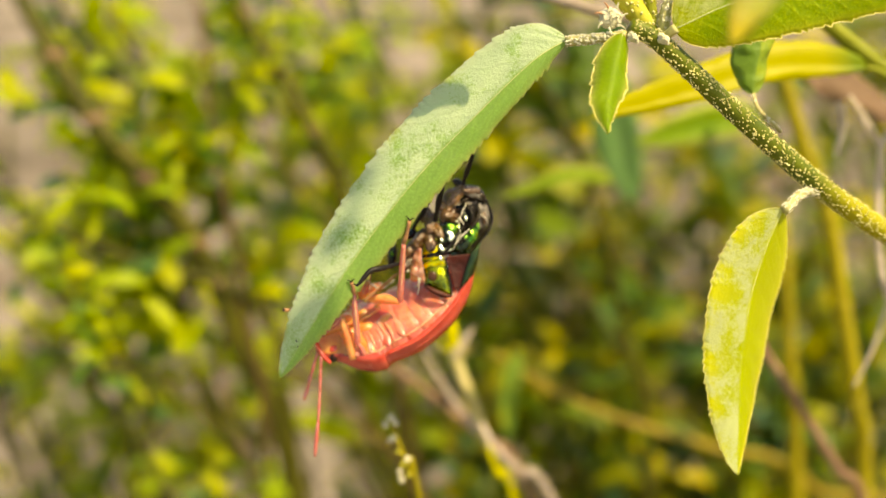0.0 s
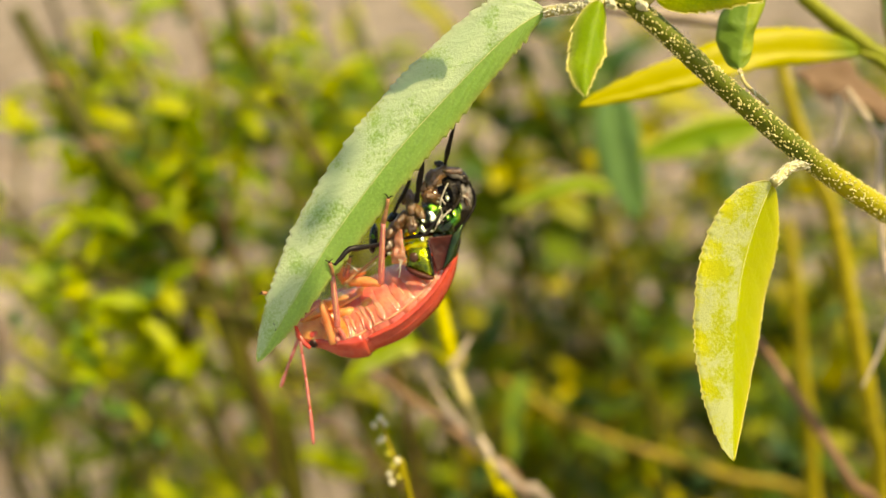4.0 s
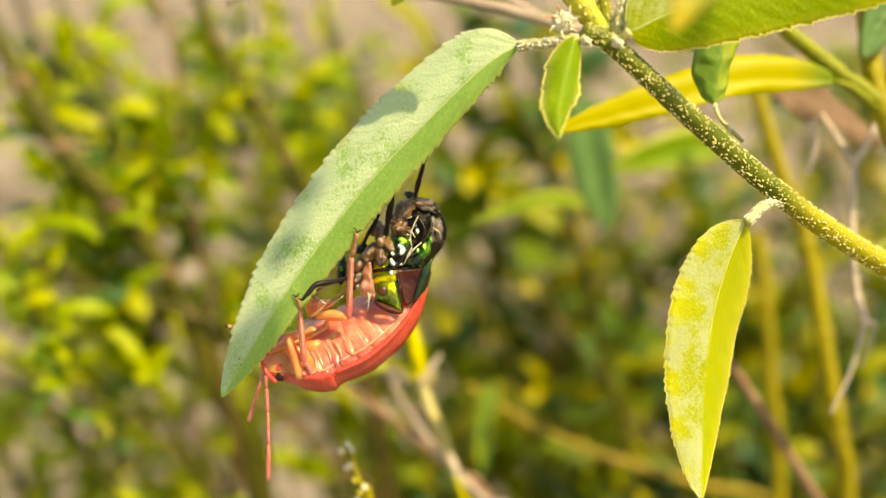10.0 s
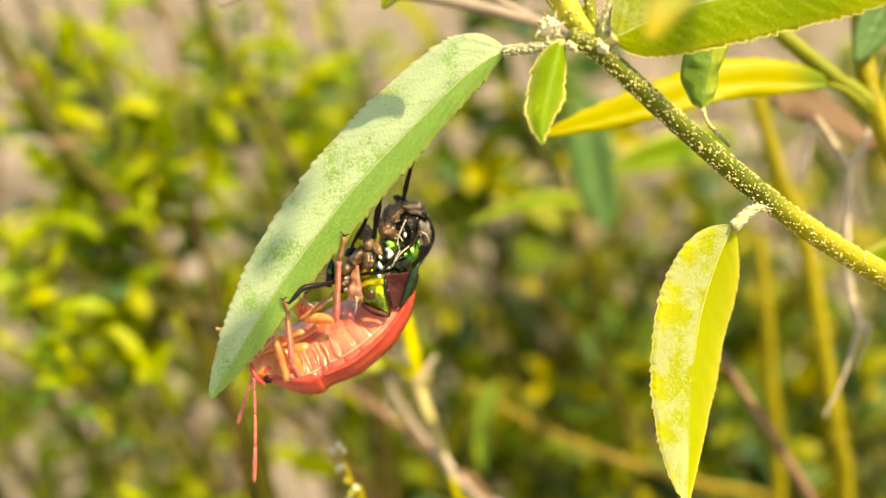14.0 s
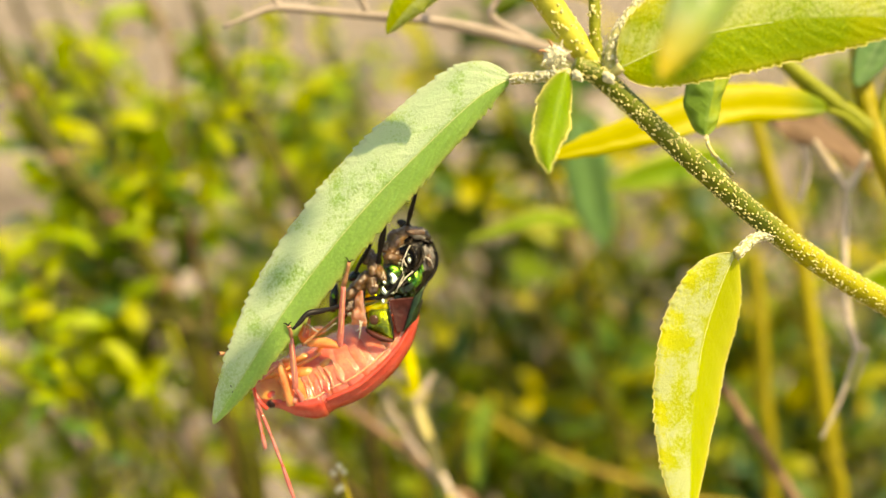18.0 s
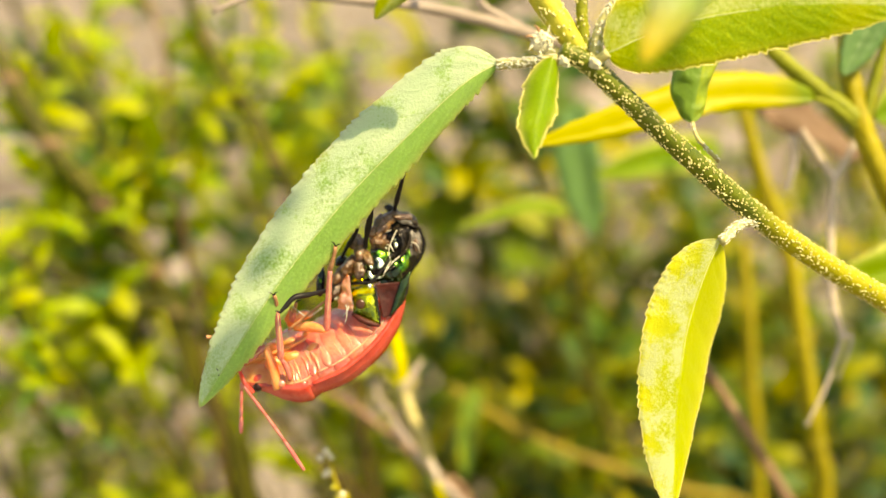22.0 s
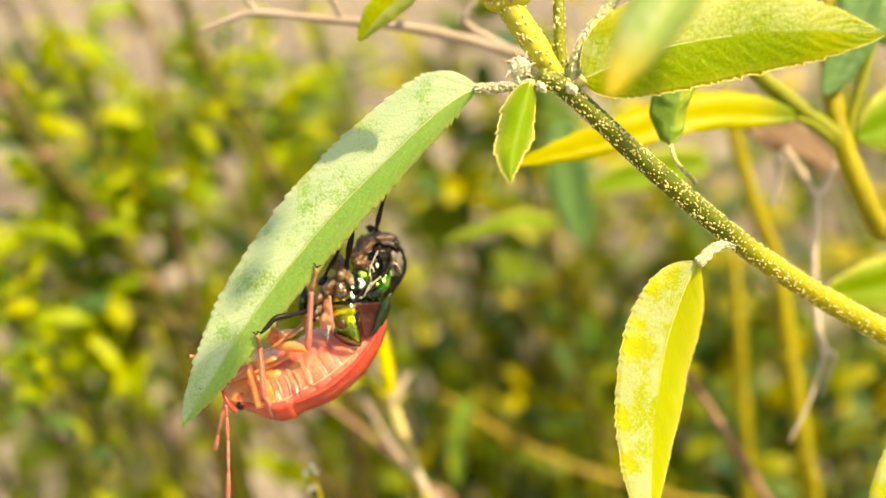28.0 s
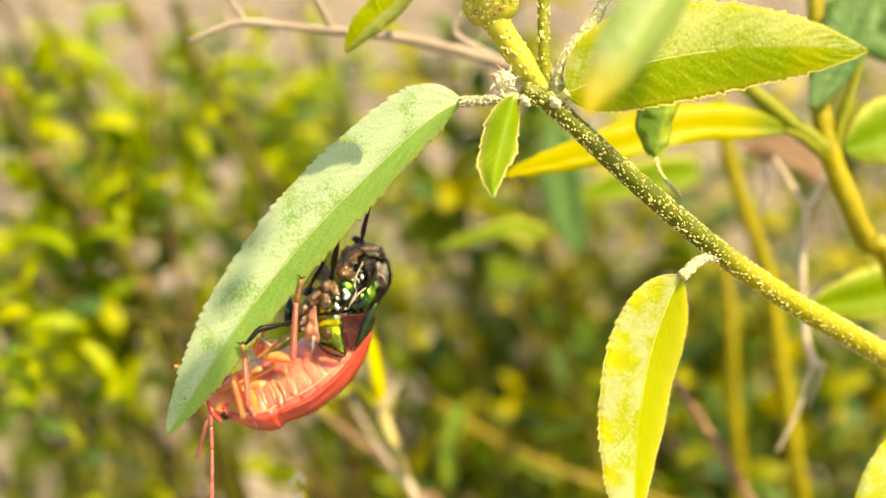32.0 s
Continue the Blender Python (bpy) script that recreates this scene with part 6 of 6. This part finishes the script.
for pts, rr in (([(42.86, 112.00, 7.82), (42.78, 112.40, 1.19), (43.31, 112.80, -5.49), (44.33, 113.00, -8.83)], (0.32, 0.34, 0.38, 0.38)),
                ([(44.33, 113.00, -8.83), (42.75, 113.50, -14.10), (40.83, 114.00, -18.49)], (0.26, 0.2, 0.12)),
                ([(44.33, 113.00, -8.83), (45.25, 113.00, -9.12), (44.13, 114.00, -13.54)], (0.26, 0.2, 0.1)),
                ([(42.86, 112.00, 7.82), (41.02, 112.00, 10.81), (39.48, 112.00, 13.19)], (0.4, 0.35, 0.25)),
                ([(42.86, 112.00, 7.82), (44.04, 112.00, 9.64), (45.51, 112.00, 12.67)], (0.4, 0.35, 0.25)),
                ([(38.41, 112.00, 12.58), (38.80, 112.00, 10.17), (38.06, 112.00, 6.85)], (0.4, 0.35, 0.2))):
    part("twig", tube(grounded(pts) if len(rr) == 4 and rr[-1] > 0.7 else pts, rr, 8, 40, 0.2, 2), M_TWIG, dry)
dry2 = thing("dry_twig", (-0.59, 103.00, 23.85), "long thin grey-brown bare twig overhead", "twig")
for pts, rr in (([(-20.51, 101.00, 22.71), (-17.75, 101.50, 24.05), (-15.12, 102.00, 24.84), (-8.32, 102.60, 24.39), (-0.59, 103.00, 23.80), (6.66, 104.00, 22.46), (14.14, 106.00, 20.92), (29.15, 112.00, 20.29)], (0.2, 0.3, 0.38, 0.42, 0.5, 0.6, 0.65, 0.7)),
                ([(-17.15, 101.00, 27.87), (-16.16, 101.60, 26.28), (-15.12, 102.00, 24.84)], (0.25, 0.3, 0.33)),
                ([(-9.27, 101.00, 29.06), (-8.00, 102.00, 26.58), (-6.94, 102.60, 24.80)], (0.3, 0.36, 0.36)),
                ([(6.03, 103.00, 26.43), (5.23, 103.60, 24.32), (9.49, 104.50, 22.03)], (0.3, 0.4, 0.45))):
    part("twig", tube(pts, rr, 8, 30, 0.2, 4), M_GREYTWIG, dry2)
dl = thing("dry_leaf", (42.54, 122.00, 15.38), "crumpled dry pinkish-brown leaf caught on the stems", "leaf")
part("blade", blade([(37.81, 124.00, 17.17), (43.82, 124.00, 15.92), (50.53, 124.00, 11.01)], (2.6, 2.6), (20, -30), 0, 0, (0.5, 0.6), 30, 4, wavy=0.3, seed=4), M_DRYLEAF, dl)


# ---------------------------------------------------------------- what moves: the two antennae and one leg
def motions():
    near = ((0, -6), (0.5, -5), (1.0, -4), (2.0, -1), (2.5, 3), (3.0, 25), (3.5, 6), (4.5, 4), (5.5, 0), (6.0, 10), (6.5, 12), (7.0, 3), (8.0, 0), (9.0, -2), (10.0, -1), (11.0, -1), (12.0, 0),
            (13.0, -2), (14.0, -2), (14.5, 0), (15.5, 10), (16.5, 23), (17.0, 21), (17.5, 21), (18.0, 19), (18.5, 18), (19.0, 11.5), (20.0, 10), (21.0, 10), (21.5, 18), (22.0, 34), (22.5, 30), (23.0, 14.5),
            (24.0, 0), (25.0, 1), (26.0, 4), (27.5, 1), (29.0, -2), (30.0, 0), (31.0, -1), (32.0, -1))
    far = ((0, -16), (2.0, -16), (3.0, -22), (4.5, -18), (5.5, -12), (6.0, -19), (7.0, -17), (8.0, -16), (9.0, -17), (10.0, -17), (11.0, -16), (12.0, -15), (13.0, -15), (14.0, -16),
           (15.5, 0), (16.5, 14), (17.5, 13), (18.0, 12), (18.5, -8), (19.0, -14), (20.0, 4), (21.0, -6), (22.0, 0), (23.0, -5), (24.0, -12), (25.0, -14), (26.0, 2), (27.5, -8), (29.0, -11), (30.0, -11), (31.0, -12), (32.0, -14))
    for ob, rows in ((NEAR_FEELER, near), (FAR_FEELER, far)):
        x, y, z = ob.location
        walk(ob, [(t, pose(x, y, z, 0, -a, 0)) for t, a in rows])
    # the near middle leg lets go of the leaf edge, reaches up the blade and slides back
    x, y, z = LIFTED_LEG.location
    lift = ((0, 0), (13, 0), (21.4, 0), (21.8, 0.3), (22.3, 2.25), (22.6, 2.3), (23.0, 2.1), (23.5, 1.75), (24.0, 1.5), (25.0, 0.75), (26.0, -0.3), (28.5, -0.4), (32.0, -0.35))
    walk(LIFTED_LEG, [(t, pose(x, y - max(a, 0) * 0.0004, z + a * 0.001)) for t, a in lift])


motions()
